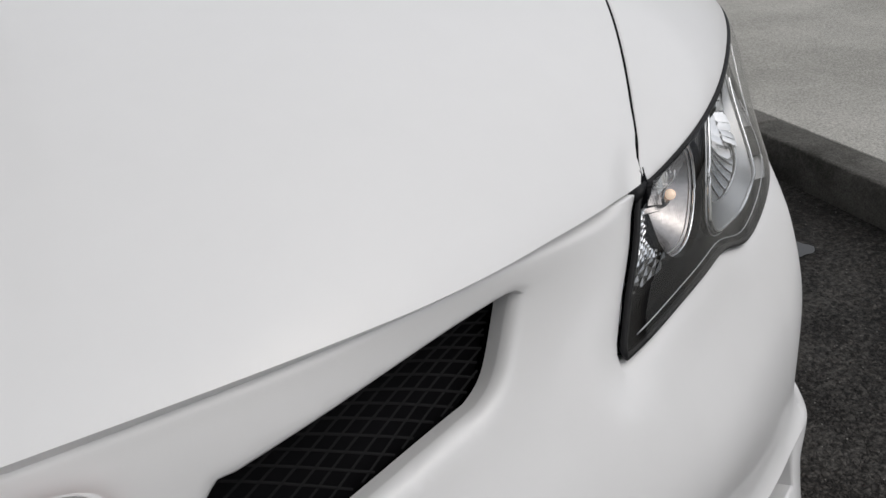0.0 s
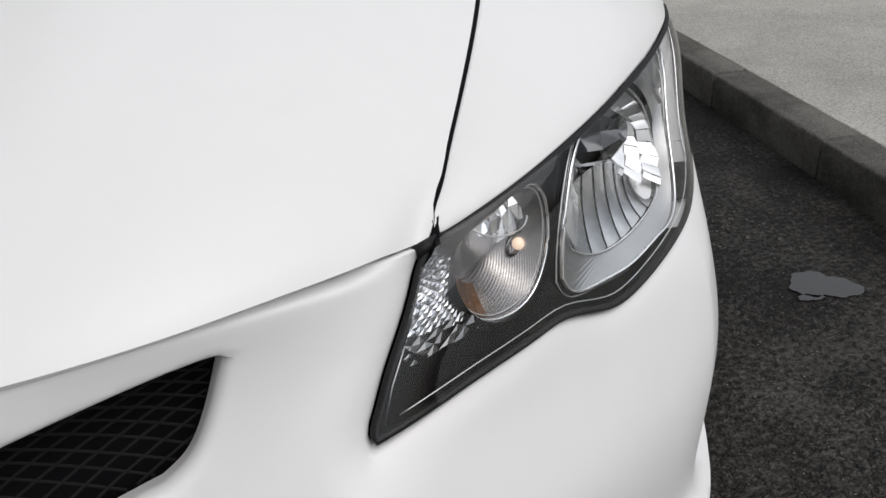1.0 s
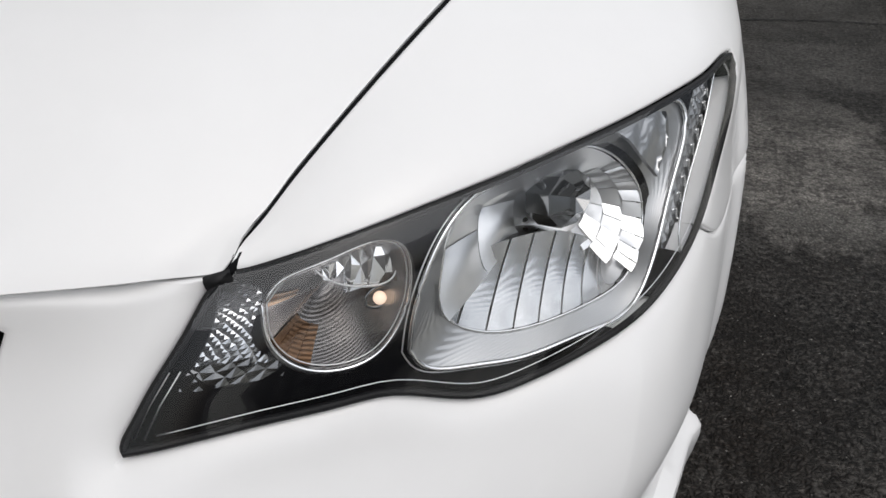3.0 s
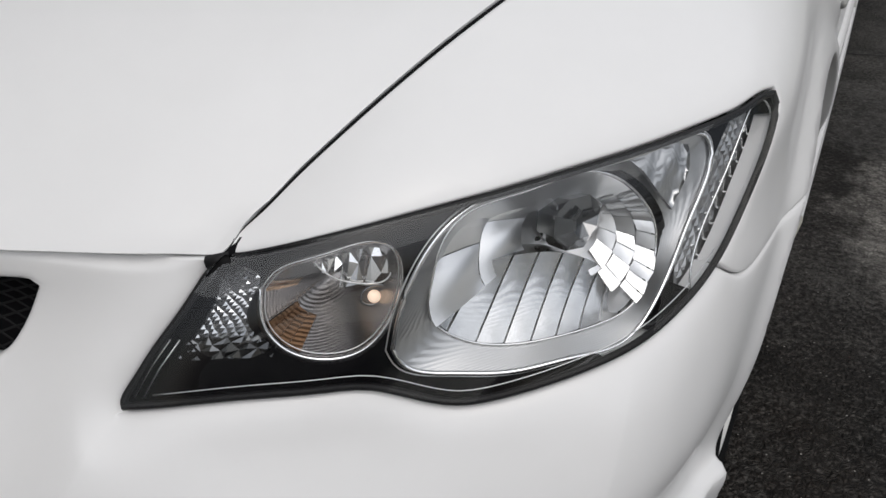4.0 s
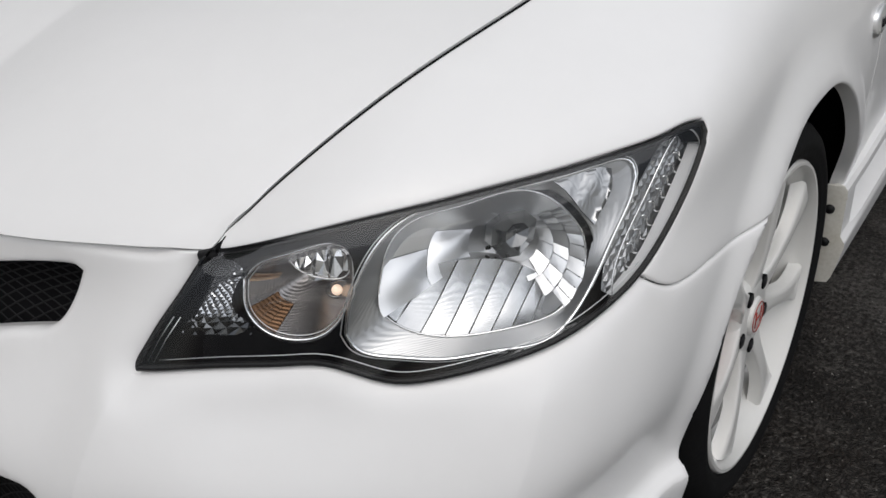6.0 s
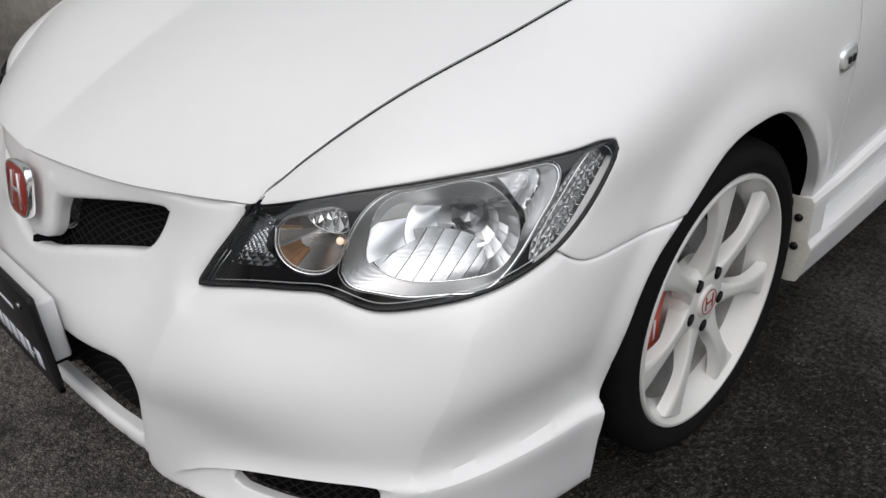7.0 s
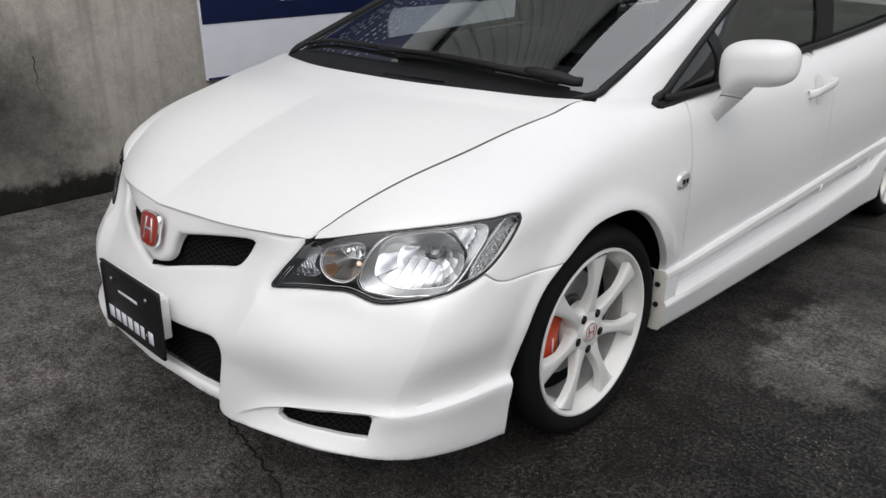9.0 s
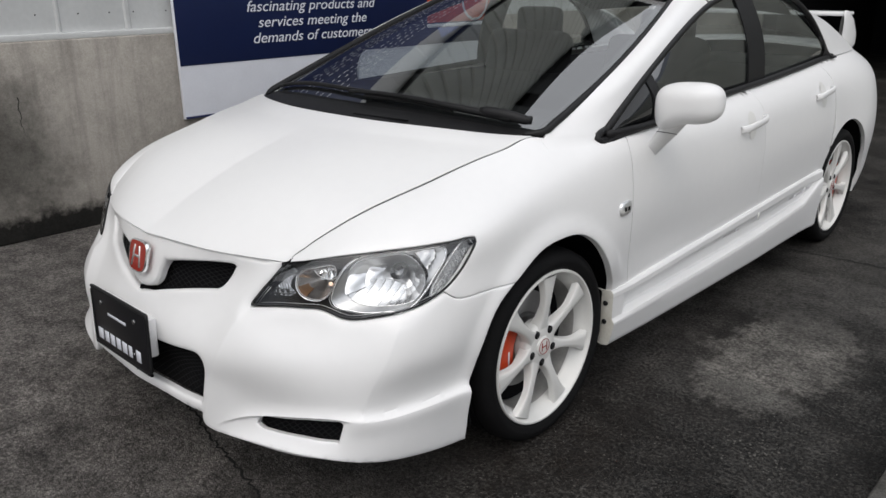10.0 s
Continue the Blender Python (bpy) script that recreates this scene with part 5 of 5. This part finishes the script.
# rear wing
for s in (1, -1):
    rows = []
    for y, z0, z1, w in ((3.20, 1.05, 1.205, .010), (3.22, 1.02, 1.228, .016), (3.29, 1.005, 1.222, .020), (3.38, 1.0, 1.18, .020), (3.44, 1.0, 1.12, .018), (3.47, 1.01, 1.06, .010)):
        rows.append([(s * (.615 + w * math.cos(a)), y, (z0 + z1) / 2 + (z1 - z0) / 2 * math.sin(a)) for a in np.linspace(0, 2 * math.pi, 20, endpoint=False)])
    part("wing_end", sharpen(grid_mesh(rows, closed=True)), PAINT, car, "white rear wing end plate")
part("wing_blade", box((1.23, .19, .022), (0, 3.31, 1.205), .010, 3), PAINT, car, "white rear wing")

# seats and dashboard behind the glass
for s in (.36, -.36):
    seat = part("seat", box((.48, .14, .62), (s, 1.42, .86), .05, 3, Matrix.Rotation(radians(-14), 4, "X")), CABIN, car, "dark front seat")
    part("headrest", box((.26, .09, .17), (s, 1.56, 1.19), .035, 3), CABIN, seat)
part("dashboard", box((1.38, .62, .20), (0, .50, .87), .06, 3), CABIN, car, "dark dashboard")

# ---- the yard ----
def masked(name, dry, dry2, patches, rough, fine, coarse, specks=0.0, streak=False, bump=.6, gritty=.38, worn=0.0, mids=.25, spec=.22):
    """Weathered ground or wall. patches: (x, y, z, rx, ry, rz, colour, roughness, softness), stains, painted shade and
    sheen with ragged edges.
    """
    m = bpy.data.materials.new(name)
    m.use_nodes = True
    n, l = m.node_tree.nodes, m.node_tree.links
    p = n["Principled BSDF"]
    co = n.new("ShaderNodeTexCoord")
    pos = co.outputs["Object"]

    def noise_of(scale, detail=6, stretch=None, rough_=.6):
        t = n.new("ShaderNodeTexNoise")
        t.inputs["Scale"].default_value, t.inputs["Detail"].default_value, t.inputs["Roughness"].default_value = scale, detail, rough_
        if stretch:
            mp = n.new("ShaderNodeMapping")
            mp.inputs["Scale"].default_value = stretch
            l.new(pos, mp.inputs["Vector"])
            l.new(mp.outputs["Vector"], t.inputs["Vector"])
        else:
            l.new(pos, t.inputs["Vector"])
        return t.outputs["Fac"]

    def math_of(op, a, b, clamp=False):
        k = n.new("ShaderNodeMath")
        k.operation, k.use_clamp = op, clamp
        for i, v in enumerate((a, b)):
            if isinstance(v, (int, float)):
                k.inputs[i].default_value = v
            else:
                l.new(v, k.inputs[i])
        return k.outputs[0]

    def mixed(fac, a, b):
        k = n.new("ShaderNodeMix")
        k.data_type = "RGBA"
        if isinstance(fac, (int, float)):
            k.inputs["Factor"].default_value = fac
        else:
            l.new(fac, k.inputs["Factor"])
        for s, v in (("A", a), ("B", b)):
            sock = [x for x in k.inputs if x.name == s and x.type == "RGBA"][0]
            if isinstance(v, tuple):
                sock.default_value = (*v, 1)
            else:
                l.new(v, sock)
        return [x for x in k.outputs if x.type == "RGBA"][0]

    big, mid, small = noise_of(coarse, 5), noise_of(coarse * 6, 6), noise_of(fine, 3, None, .7)
    f = math_of("ADD", math_of("MULTIPLY", big, .80 - mids), math_of("ADD", math_of("MULTIPLY", mid, mids), math_of("MULTIPLY", small, .2)))
    ramp = n.new("ShaderNodeMapRange")
    ramp.inputs["From Min"].default_value, ramp.inputs["From Max"].default_value = .41, .59
    l.new(f, ramp.inputs["Value"])
    colour = mixed(ramp.outputs["Result"], dry, dry2)
    grain = noise_of(fine * 2.2, 6, None, .75)
    dark = n.new("ShaderNodeMapRange")
    dark.inputs["From Min"].default_value, dark.inputs["From Max"].default_value, dark.inputs["To Min"].default_value, dark.inputs["To Max"].default_value = .35, .65, 1 - gritty, 1 + gritty
    l.new(grain, dark.inputs["Value"])
    vm = n.new("ShaderNodeVectorMath")
    vm.operation = "SCALE"
    l.new(colour, vm.inputs[0])
    l.new(dark.outputs["Result"], vm.inputs["Scale"])
    colour = vm.outputs[0]
    if streak:
        st = noise_of(3.0, 6, (1, 5, .35))
        k = n.new("ShaderNodeMapRange")
        k.inputs["From Min"].default_value, k.inputs["From Max"].default_value = .48, .70
        l.new(st, k.inputs["Value"])
        colour = mixed(math_of("MULTIPLY", k.outputs["Result"], .34), colour, tuple(c * .42 for c in dry))
    rough_out = None
    for x, y, z, rx, ry, rz, c, rg, soft_ in patches:
        mp = n.new("ShaderNodeMapping")
        mp.vector_type = "TEXTURE"
        mp.inputs["Location"].default_value, mp.inputs["Scale"].default_value = (x, y, z), (rx, ry, rz)
        l.new(pos, mp.inputs["Vector"])
        ln = n.new("ShaderNodeVectorMath")
        ln.operation = "LENGTH"
        l.new(mp.outputs["Vector"], ln.inputs[0])
        edge = math_of("ADD", ln.outputs["Value"], math_of("ADD", math_of("MULTIPLY", math_of("SUBTRACT", noise_of(3.5, 8), .5), 1.5), math_of("MULTIPLY", math_of("SUBTRACT", noise_of(22, 6), .5), .8)))
        k = n.new("ShaderNodeMapRange")
        k.inputs["From Min"].default_value, k.inputs["From Max"].default_value, k.inputs["To Min"].default_value, k.inputs["To Max"].default_value = 1 - soft_, 1 + soft_, 1, 0
        l.new(edge, k.inputs["Value"])
        fac = k.outputs["Result"]
        if worn:
            # the patch is broken up by the pits between the stones
            pits = n.new("ShaderNodeMapRange")
            pits.inputs["From Min"].default_value, pits.inputs["From Max"].default_value, pits.inputs["To Min"].default_value = .42, .56, .30
            l.new(math_of("ADD", math_of("MULTIPLY", noise_of(58, 4, None, .6), .6), math_of("MULTIPLY", noise_of(13, 5, None, .6), .4)), pits.inputs["Value"])
            fac = math_of("MULTIPLY", fac, pits.outputs["Result"])
        sc = n.new("ShaderNodeVectorMath")
        sc.operation = "SCALE"
        sc.inputs[0].default_value = c
        l.new(math_of("MULTIPLY", dark.outputs["Result"], math_of("ADD", math_of("MULTIPLY", ramp.outputs["Result"], .9), .55)), sc.inputs["Scale"])
        colour = mixed(fac, colour, sc.outputs[0])
        base = rough if rough_out is None else rough_out
        mr = n.new("ShaderNodeMix")
        l.new(fac, mr.inputs[0])
        if rough_out is None:
            mr.inputs[2].default_value = rough
        else:
            l.new(rough_out, mr.inputs[2])
        mr.inputs[3].default_value = rg
        rough_out = mr.outputs[0]
    if specks:
        v = n.new("ShaderNodeTexVoronoi")
        v.inputs["Scale"].default_value = 95
        l.new(pos, v.inputs["Vector"])
        near = math_of("LESS_THAN", v.outputs["Distance"], .16)
        sep = n.new("ShaderNodeSeparateColor")
        l.new(v.outputs["Color"], sep.inputs[0])
        pick = math_of("MULTIPLY", near, math_of("GREATER_THAN", sep.outputs[0], 1 - specks))
        colour = mixed(pick, colour, (.26, .25, .23))
    if worn:
        # pebbled face of the asphalt
        vo = n.new("ShaderNodeTexVoronoi")
        vo.feature = "DISTANCE_TO_EDGE"
        vo.inputs["Scale"].default_value = 105
        wob = n.new("ShaderNodeVectorMath")
        wob.operation = "MULTIPLY_ADD"
        nz = n.new("ShaderNodeTexNoise")
        nz.inputs["Scale"].default_value = 40
        l.new(pos, nz.inputs["Vector"])
        l.new(nz.outputs["Color"], wob.inputs[0])
        wob.inputs[1].default_value = (.02, .02, .02)
        l.new(pos, wob.inputs[2])
        l.new(wob.outputs[0], vo.inputs["Vector"])
        pit = n.new("ShaderNodeMapRange")
        pit.inputs["From Max"].default_value, pit.inputs["To Min"].default_value, pit.inputs["To Max"].default_value = .26, .45, 1.2
        l.new(vo.outputs["Distance"], pit.inputs["Value"])
        px = n.new("ShaderNodeVectorMath")
        px.operation = "SCALE"
        l.new(colour, px.inputs[0])
        l.new(pit.outputs["Result"], px.inputs["Scale"])
        colour = px.outputs[0]
        # bare stone showing through in clusters
        k = n.new("ShaderNodeMapRange")
        k.inputs["From Min"].default_value, k.inputs["From Max"].default_value = .98, 1.2
        l.new(math_of("ADD", math_of("MULTIPLY", grain, 1.2), math_of("MULTIPLY", noise_of(2.3, 7, None, .65), .8)), k.inputs["Value"])
        colour = mixed(math_of("MULTIPLY", k.outputs["Result"], worn), colour, (.15, .143, .132))
    l.new(colour, p.inputs["Base Color"])
    p.inputs["Specular IOR Level"].default_value = spec
    if rough_out is not None:
        l.new(rough_out, p.inputs["Roughness"])
    else:
        p.inputs["Roughness"].default_value = rough
    b1, b2 = n.new("ShaderNodeBump"), n.new("ShaderNodeBump")
    b1.inputs["Strength"].default_value, b1.inputs["Distance"].default_value = bump, .006
    b2.inputs["Strength"].default_value, b2.inputs["Distance"].default_value = bump * .8, .02
    if worn:
        stones = n.new("ShaderNodeMapRange")
        stones.inputs["From Max"].default_value = .35
        l.new(vo.outputs["Distance"], stones.inputs["Value"])
        l.new(math_of("ADD", stones.outputs["Result"], math_of("MULTIPLY", grain, .35)), b1.inputs["Height"])
    else:
        l.new(grain, b1.inputs["Height"])
    l.new(mid, b2.inputs["Height"])
    l.new(b2.outputs["Normal"], b1.inputs["Normal"])
    l.new(b1.outputs["Normal"], p.inputs["Normal"])
    return m


GROUND = masked("asphalt", (.0058, .0052, .0047), (.033, .0295, .0262), [
    # the brown patch by the front wheel is damp plus painted contact shade
    (-1.5, -1.0, 0, 1.9, 2.3, 5, (.22, .203, .19), .7, .7), (1.40, -.8, 0, .6, .8, 5, (.034, .031, .028), .6, .6), (1.6, 2.6, 0, .8, .8, 5, (.060, .057, .052), .6, .45), (1.02, -.05, 0, .50, .55, 5, (.0120, .0084, .0058), .6, .6),
    # the pale rough patch at (1.20, 1.10) has the wet sky sheen in its colour
    (1.55, .05, 0, .50, 2.2, 5, (.0072, .0068, .0065), .5, .6), (1.20, 1.10, 0, .23, .50, 5, (.175, .165, .150), .45, .16), (1.10, 1.75, 0, .40, .36, 5, (.075, .071, .066), .5, .3), (1.28, .72, 0, .16, .08, 5, (.125, .12, .11), .5, .25), (-2.0, -.75, 0, .12, .05, 5, (.040, .038, .036), .6, .4)],
    .72, 36, .9, .10, bump=.7, gritty=.50, worn=.44, mids=.45, spec=.20)
KERB_STONE = masked("kerb_concrete", (.055, .053, .048), (.15, .145, .134), [], .85, 90, 2.2, bump=.7)
SLAB = masked("pale_concrete_slab", (.31, .305, .28), (.44, .43, .40), [], .85, 70, .8, bump=.4)
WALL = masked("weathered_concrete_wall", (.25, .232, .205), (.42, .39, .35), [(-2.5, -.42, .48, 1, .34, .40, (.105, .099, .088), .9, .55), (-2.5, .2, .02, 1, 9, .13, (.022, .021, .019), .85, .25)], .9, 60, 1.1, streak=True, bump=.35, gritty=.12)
CLAD = material("white_steel_cladding", (.56, .57, .565), .5, scale=4, vary=.08)
DULL_STEEL = material("dull_green_steel", (.27, .285, .265), .6, scale=2, vary=.18)
NAVY = material("navy_sign", (.012, .022, .085), .35, vary=.06)
SIGN_WHITE = material("white_sign", (.86, .88, .94), .4, vary=.03)

bm = bmesh.new()
bmesh.ops.create_grid(bm, x_segments=60, y_segments=60, size=60)
ground = part("ground", bm, GROUND)
tagged(ground, "dark stained asphalt yard, damp in places, with painted tyre shade and sheen", "ground", kind="structure")
pav = part("pavement", box((60, 60, .14), (1.882 + 30, 10, .045), .004), SLAB)
tagged(pav, "pale raised concrete slab beyond the kerb", "pavement", kind="structure")
kerb = thing("kerb", "grey concrete kerb of separate stones", "kerb", kind="structure")
stone = box((.12, .592, .135), (0, 0, .0), .008, 2)
first = part("kerb_stone", stone, KERB_STONE, kerb)
for i in range(-30, 40):
    ob = first if i == -30 else new("kerb_stone", first.data)
    ob.parent = kerb
    ob.location = (1.820 + .003 * math.sin(i * 2.3), .22 + .6 * i, .0485 + .002 * math.sin(i * 3.7))
wall = thing("wall_east", "stained concrete wall with white steel cladding above", "wall", kind="structure")
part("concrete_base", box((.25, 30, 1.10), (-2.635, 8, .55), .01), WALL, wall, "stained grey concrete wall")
part("ledge", box((.10, 30, .035), (-2.575, 8, 1.1175), .004), CLAD, wall, "pale steel ledge")
bm = bmesh.new()
n = 3001
ys = np.linspace(-7, 23, n)
vs = []
for i, y in enumerate(ys):
    ph = (y / .4) % 1
    x = -2.555 + (.010 if ph < .05 else 0)
    vs.append((bm.verts.new((x, y, 1.135)), bm.verts.new((x, y, 3.30))))
for p, q in zip(vs, vs[1:]):
    bm.faces.new((p[0], q[0], q[1], p[1]))
part("cladding", bm, CLAD, wall, "white ribbed steel cladding").data.shade_flat()
bm = bmesh.new()
vs = []
for y in np.linspace(-7, 23, 1501):
    x = -2.51 - .032 * ((y / .20) % 1 < .19)
    vs.append((bm.verts.new((x, y, 3.28)), bm.verts.new((x, y, 9.0))))
for p, q in zip(vs, vs[1:]):
    bm.faces.new((p[0], q[0], q[1], p[1]))
part("upper_cladding", bm, DULL_STEEL, wall, "dull grey-green grooved steel").data.shade_flat()
part("drip_edge", box((.07, 30, .045), (-2.515, 8, 3.29), .004), PLASTIC, wall, "dark drip edge")
# roof edge seen only in the windscreen; its gutter shade is painted near-black
part("eaves", box((.30, 30, .75), (-2.50, 8, 8.75), .02), DARK, wall, "eaves with gutter shade put into their dark colour")
bolt = lathe([(.0, .0048), (.003, .004), (.004, .0005)], 12)
for y in np.arange(-.85, 1.0, .19):
    part("bolt", bolt, PLASTIC, wall).matrix_basis = Matrix.Translation((-2.5555, float(y) + .03 * math.sin(y * 9), 1.235))
sign = thing("sign", "navy and white advertising board fixed on the wall", "sign")
part("board", box((.03, 3.2, 2.30), (-2.490, .67 + 1.6, .566 + 1.15), .004), SIGN_WHITE, sign)
part("navy_border", box((.004, 3.192, .014), (-2.473, .674 + 1.596, .575), .001, 1), NAVY, sign)
part("navy_panel", box((.004, 3.192, 1.96), (-2.473, .674 + 1.596, .90 + .98), .001, 1), NAVY, sign)


def words(text, y, z, size, align="LEFT"):
    """A line of lettering: every letter is a mesh of its own."""
    cu = bpy.data.curves.new("lettering", "FONT")
    cu.body, cu.size, cu.extrude, cu.align_x, cu.shear = text, size, .001, align, .25
    ob = new("lettering_source", cu)
    dg = bpy.context.evaluated_depsgraph_get()
    me = bpy.data.meshes.new_from_object(ob.evaluated_get(dg))
    bpy.data.objects.remove(ob)
    bm = bmesh.new()
    bm.from_mesh(me)
    bmesh.ops.remove_doubles(bm, verts=bm.verts, dist=1e-6)
    left, islands = set(bm.faces), []
    while left:
        todo, group = [left.pop()], []
        while todo:
            f = todo.pop()
            group.append(f)
            for e in f.edges:
                for o in e.link_faces:
                    if o in left:
                        left.remove(o)
                        todo.append(o)
        xs = [v.co.x - .25 * v.co.y for f in group for v in f.verts]
        islands.append([min(xs), max(xs), group])
    letters = []
    for lo, hi, group in sorted(islands, key=lambda i: i[0]):
        if letters and min(hi, letters[-1][1]) - lo > .5 * min(hi - lo, letters[-1][1] - letters[-1][0]):
            letters[-1][1] = max(hi, letters[-1][1])
            letters[-1][2] += group
        else:
            letters.append([lo, hi, group])
    for lo, hi, group in letters:
        vs = list({v for f in group for v in f.verts})
        at = {v: i for i, v in enumerate(vs)}
        o = part("letter", mesh("letter", [tuple(v.co) for v in vs], [tuple(at[v] for v in f.verts) for f in group]), PRINT, sign)
        o.data.shade_flat()
        o.matrix_basis = Matrix.Translation((-2.469, y, z)) @ Matrix(((0, 0, 1, 0), (1.19, 0, 0, 0), (0, 1, 0, 0), (0, 0, 0, 1)))
    bm.free()


for i, text in enumerate(("fascinating products and", "services meeting the", "demands of customers")):
    words(text, 1.75, 1.213 - i * .102, .098, "CENTER")

# cracks and the joint in the yard
CRACK = material("crack_dirt", (.006, .006, .006), .9, vary=.3)
rnd = random.Random(5)
def crack(points, width, name="crack"):
    path = spline(points, 70)
    path[1:-1, :2] += [[rnd.uniform(-.008, .008), rnd.uniform(-.008, .008)] for _ in range(68)]
    verts, faces = [], []
    for i, p in enumerate(path):
        w = width * rnd.uniform(.4, 1.3)
        d = path[min(i + 1, 69)] - path[max(i - 1, 0)]
        s = np.array([-d[1], d[0], 0]) / (np.linalg.norm(d) + 1e-9)
        verts += [p - s * w, p + s * w]
        if i:
            faces.append((2 * i - 2, 2 * i, 2 * i + 1, 2 * i - 1))
    return part(name, mesh("crack", verts, faces), CRACK, ground)


crack([(-.35, -.66, .003), (0, -.735, .003), (.137, -.765, .003), (.277, -.79, .003), (.42, -.815, .003), (.62, -.93, .003)], .004)
crack([(.30, 2.37, .003), (.66, 2.385, .003), (1.0, 2.408, .003), (1.24, 2.425, .003), (1.74, 2.40, .003)], .006, "ground_joint")
# an open garage behind the yard, its inner shade put into near-black walls
garage = thing("garage", "dark open garage behind the yard", "garage", kind="structure")
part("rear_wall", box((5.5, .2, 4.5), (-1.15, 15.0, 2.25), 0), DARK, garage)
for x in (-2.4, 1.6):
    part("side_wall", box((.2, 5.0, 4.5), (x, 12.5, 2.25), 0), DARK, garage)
part("roof", box((5.5, 5.2, .2), (-1.15, 12.5, 4.4), 0), WALL, garage)
part("lintel", box((5.5, .2, 1.3), (-1.15, 10.0, 3.7), .01), CLAD, garage)
# added wall out of view, which gives the side windows a grey reflection
wall_n = thing("wall_north", "unseen dull steel wall added for the side windows to reflect", "wall", kind="structure")
part("panel", box((14, .2, 6.0), (8.65, 10.0, 3.0), .01), DULL_STEEL, wall_n)
for i, (x, z, w, h) in enumerate(((-.55, .74, .30, .10), (-.35, .52, .9, .03), (.5, .9, .5, .4))):
    part("stored_parts", box((w, .3, h), (x, 12.0, z), .01), STEEL, garage)

# small rows of unreadable print, and the coloured panel on the board
rnd = random.Random(17)
for z in (1.58, 1.70, 1.82, 1.94, 2.18, 2.30, 2.42, 2.54):
    y = .95
    while y < 3.55:
        w = rnd.choice((.022, .034, .05))
        part("print_bar", box((.003, w, .024), (-2.4705, y + w / 2, z), 0), PRINT, sign)
        y += w + rnd.choice((.03, .036, .06))
part("red_panel", box((.004, .96, .40), (-2.4695, 3.38, 1.27), .001, 1), RED, sign)
part("white_line", box((.004, .96, .028), (-2.4695, 3.38, 1.046), .001, 1), PRINT, sign)
part("blue_mark", mesh("mark", [(-2.4695, 3.02, 1.028), (-2.4695, 3.30, 1.028), (-2.4695, 3.07, .945)], [(0, 1, 2)]), material("blue_print", (.02, .09, .42), .4, vary=.05), sign)
part("round_mark", lathe([(.0, .17), (.003, .17), (.003, .148), (.0, .148)], 40), PRINT, sign).matrix_basis = Matrix.Translation((-2.4672, 3.49, 1.24))
part("round_mark", box((.003, .022, .15), (-2.4658, 3.50, 1.30), 0), PRINT, sign)

# rain water standing in a dip of the yard
WATER = material("dark_water", (.010, .010, .010), .02, vary=.1, spec=.6)
rnd = random.Random(11)
for cx, cy, rx, ry in ((1.470, .045, .062, .058), (1.418, .010, .024, .013)):
    loop, ph = [], [rnd.uniform(0, 6) for _ in range(3)]
    for a in np.linspace(0, 2 * math.pi, 44, endpoint=False):
        k = 1 + .22 * math.sin(2 * a + ph[0]) + .12 * math.sin(3 * a + ph[1]) + .06 * math.sin(7 * a + ph[2]) + .04 * math.sin(13 * a)
        loop.append((cx + rx * k * math.cos(a), cy + ry * k * math.sin(a), .0035))
    tagged(part("puddle", mesh("puddle", loop, [tuple(range(44))]), WATER), "small shallow puddle on the dark asphalt yard", "water", kind="structure")

# hairline crack in the concrete wall
path = [(-2.5085, -.296 + .006 * math.sin(k * 1.7), .81 - k * .022) for k in range(10)]
part("wall_crack", mesh("crack", [(x, y + o * (1.3 - .1 * k), z) for k, (x, y, z) in enumerate(path) for o in (-.0022, .0022)], [(2 * k, 2 * k + 1, 2 * k + 3, 2 * k + 2) for k in range(9)]), CRACK, wall)

# small stones and crumbs of asphalt lying near the kerb
rnd = random.Random(31)
bm = bmesh.new()
for _ in range(70):
    a = rnd.uniform(0, 6.28)
    x, y, r = 1.40 + .07 * rnd.gauss(0, 1), .36 + .05 * rnd.gauss(0, 1), rnd.uniform(.0015, .0055)
    bmesh.ops.create_icosphere(bm, subdivisions=1, radius=r, matrix=Matrix.Translation((x, y, r * .4)) @ Matrix.Rotation(a, 4, "Z") @ Matrix.Diagonal((1, rnd.uniform(.5, 1), rnd.uniform(.4, .8), 1)))
for _ in range(60):
    x, y, r = rnd.uniform(1.0, 1.72), rnd.uniform(-.6, 2.2), rnd.uniform(.001, .003)
    bmesh.ops.create_icosphere(bm, subdivisions=1, radius=r, matrix=Matrix.Translation((x, y, r * .4)))
tagged(part("gravel", bm, KERB_STONE), "loose crumbs of grey stone on the asphalt", "gravel", kind="stuff")
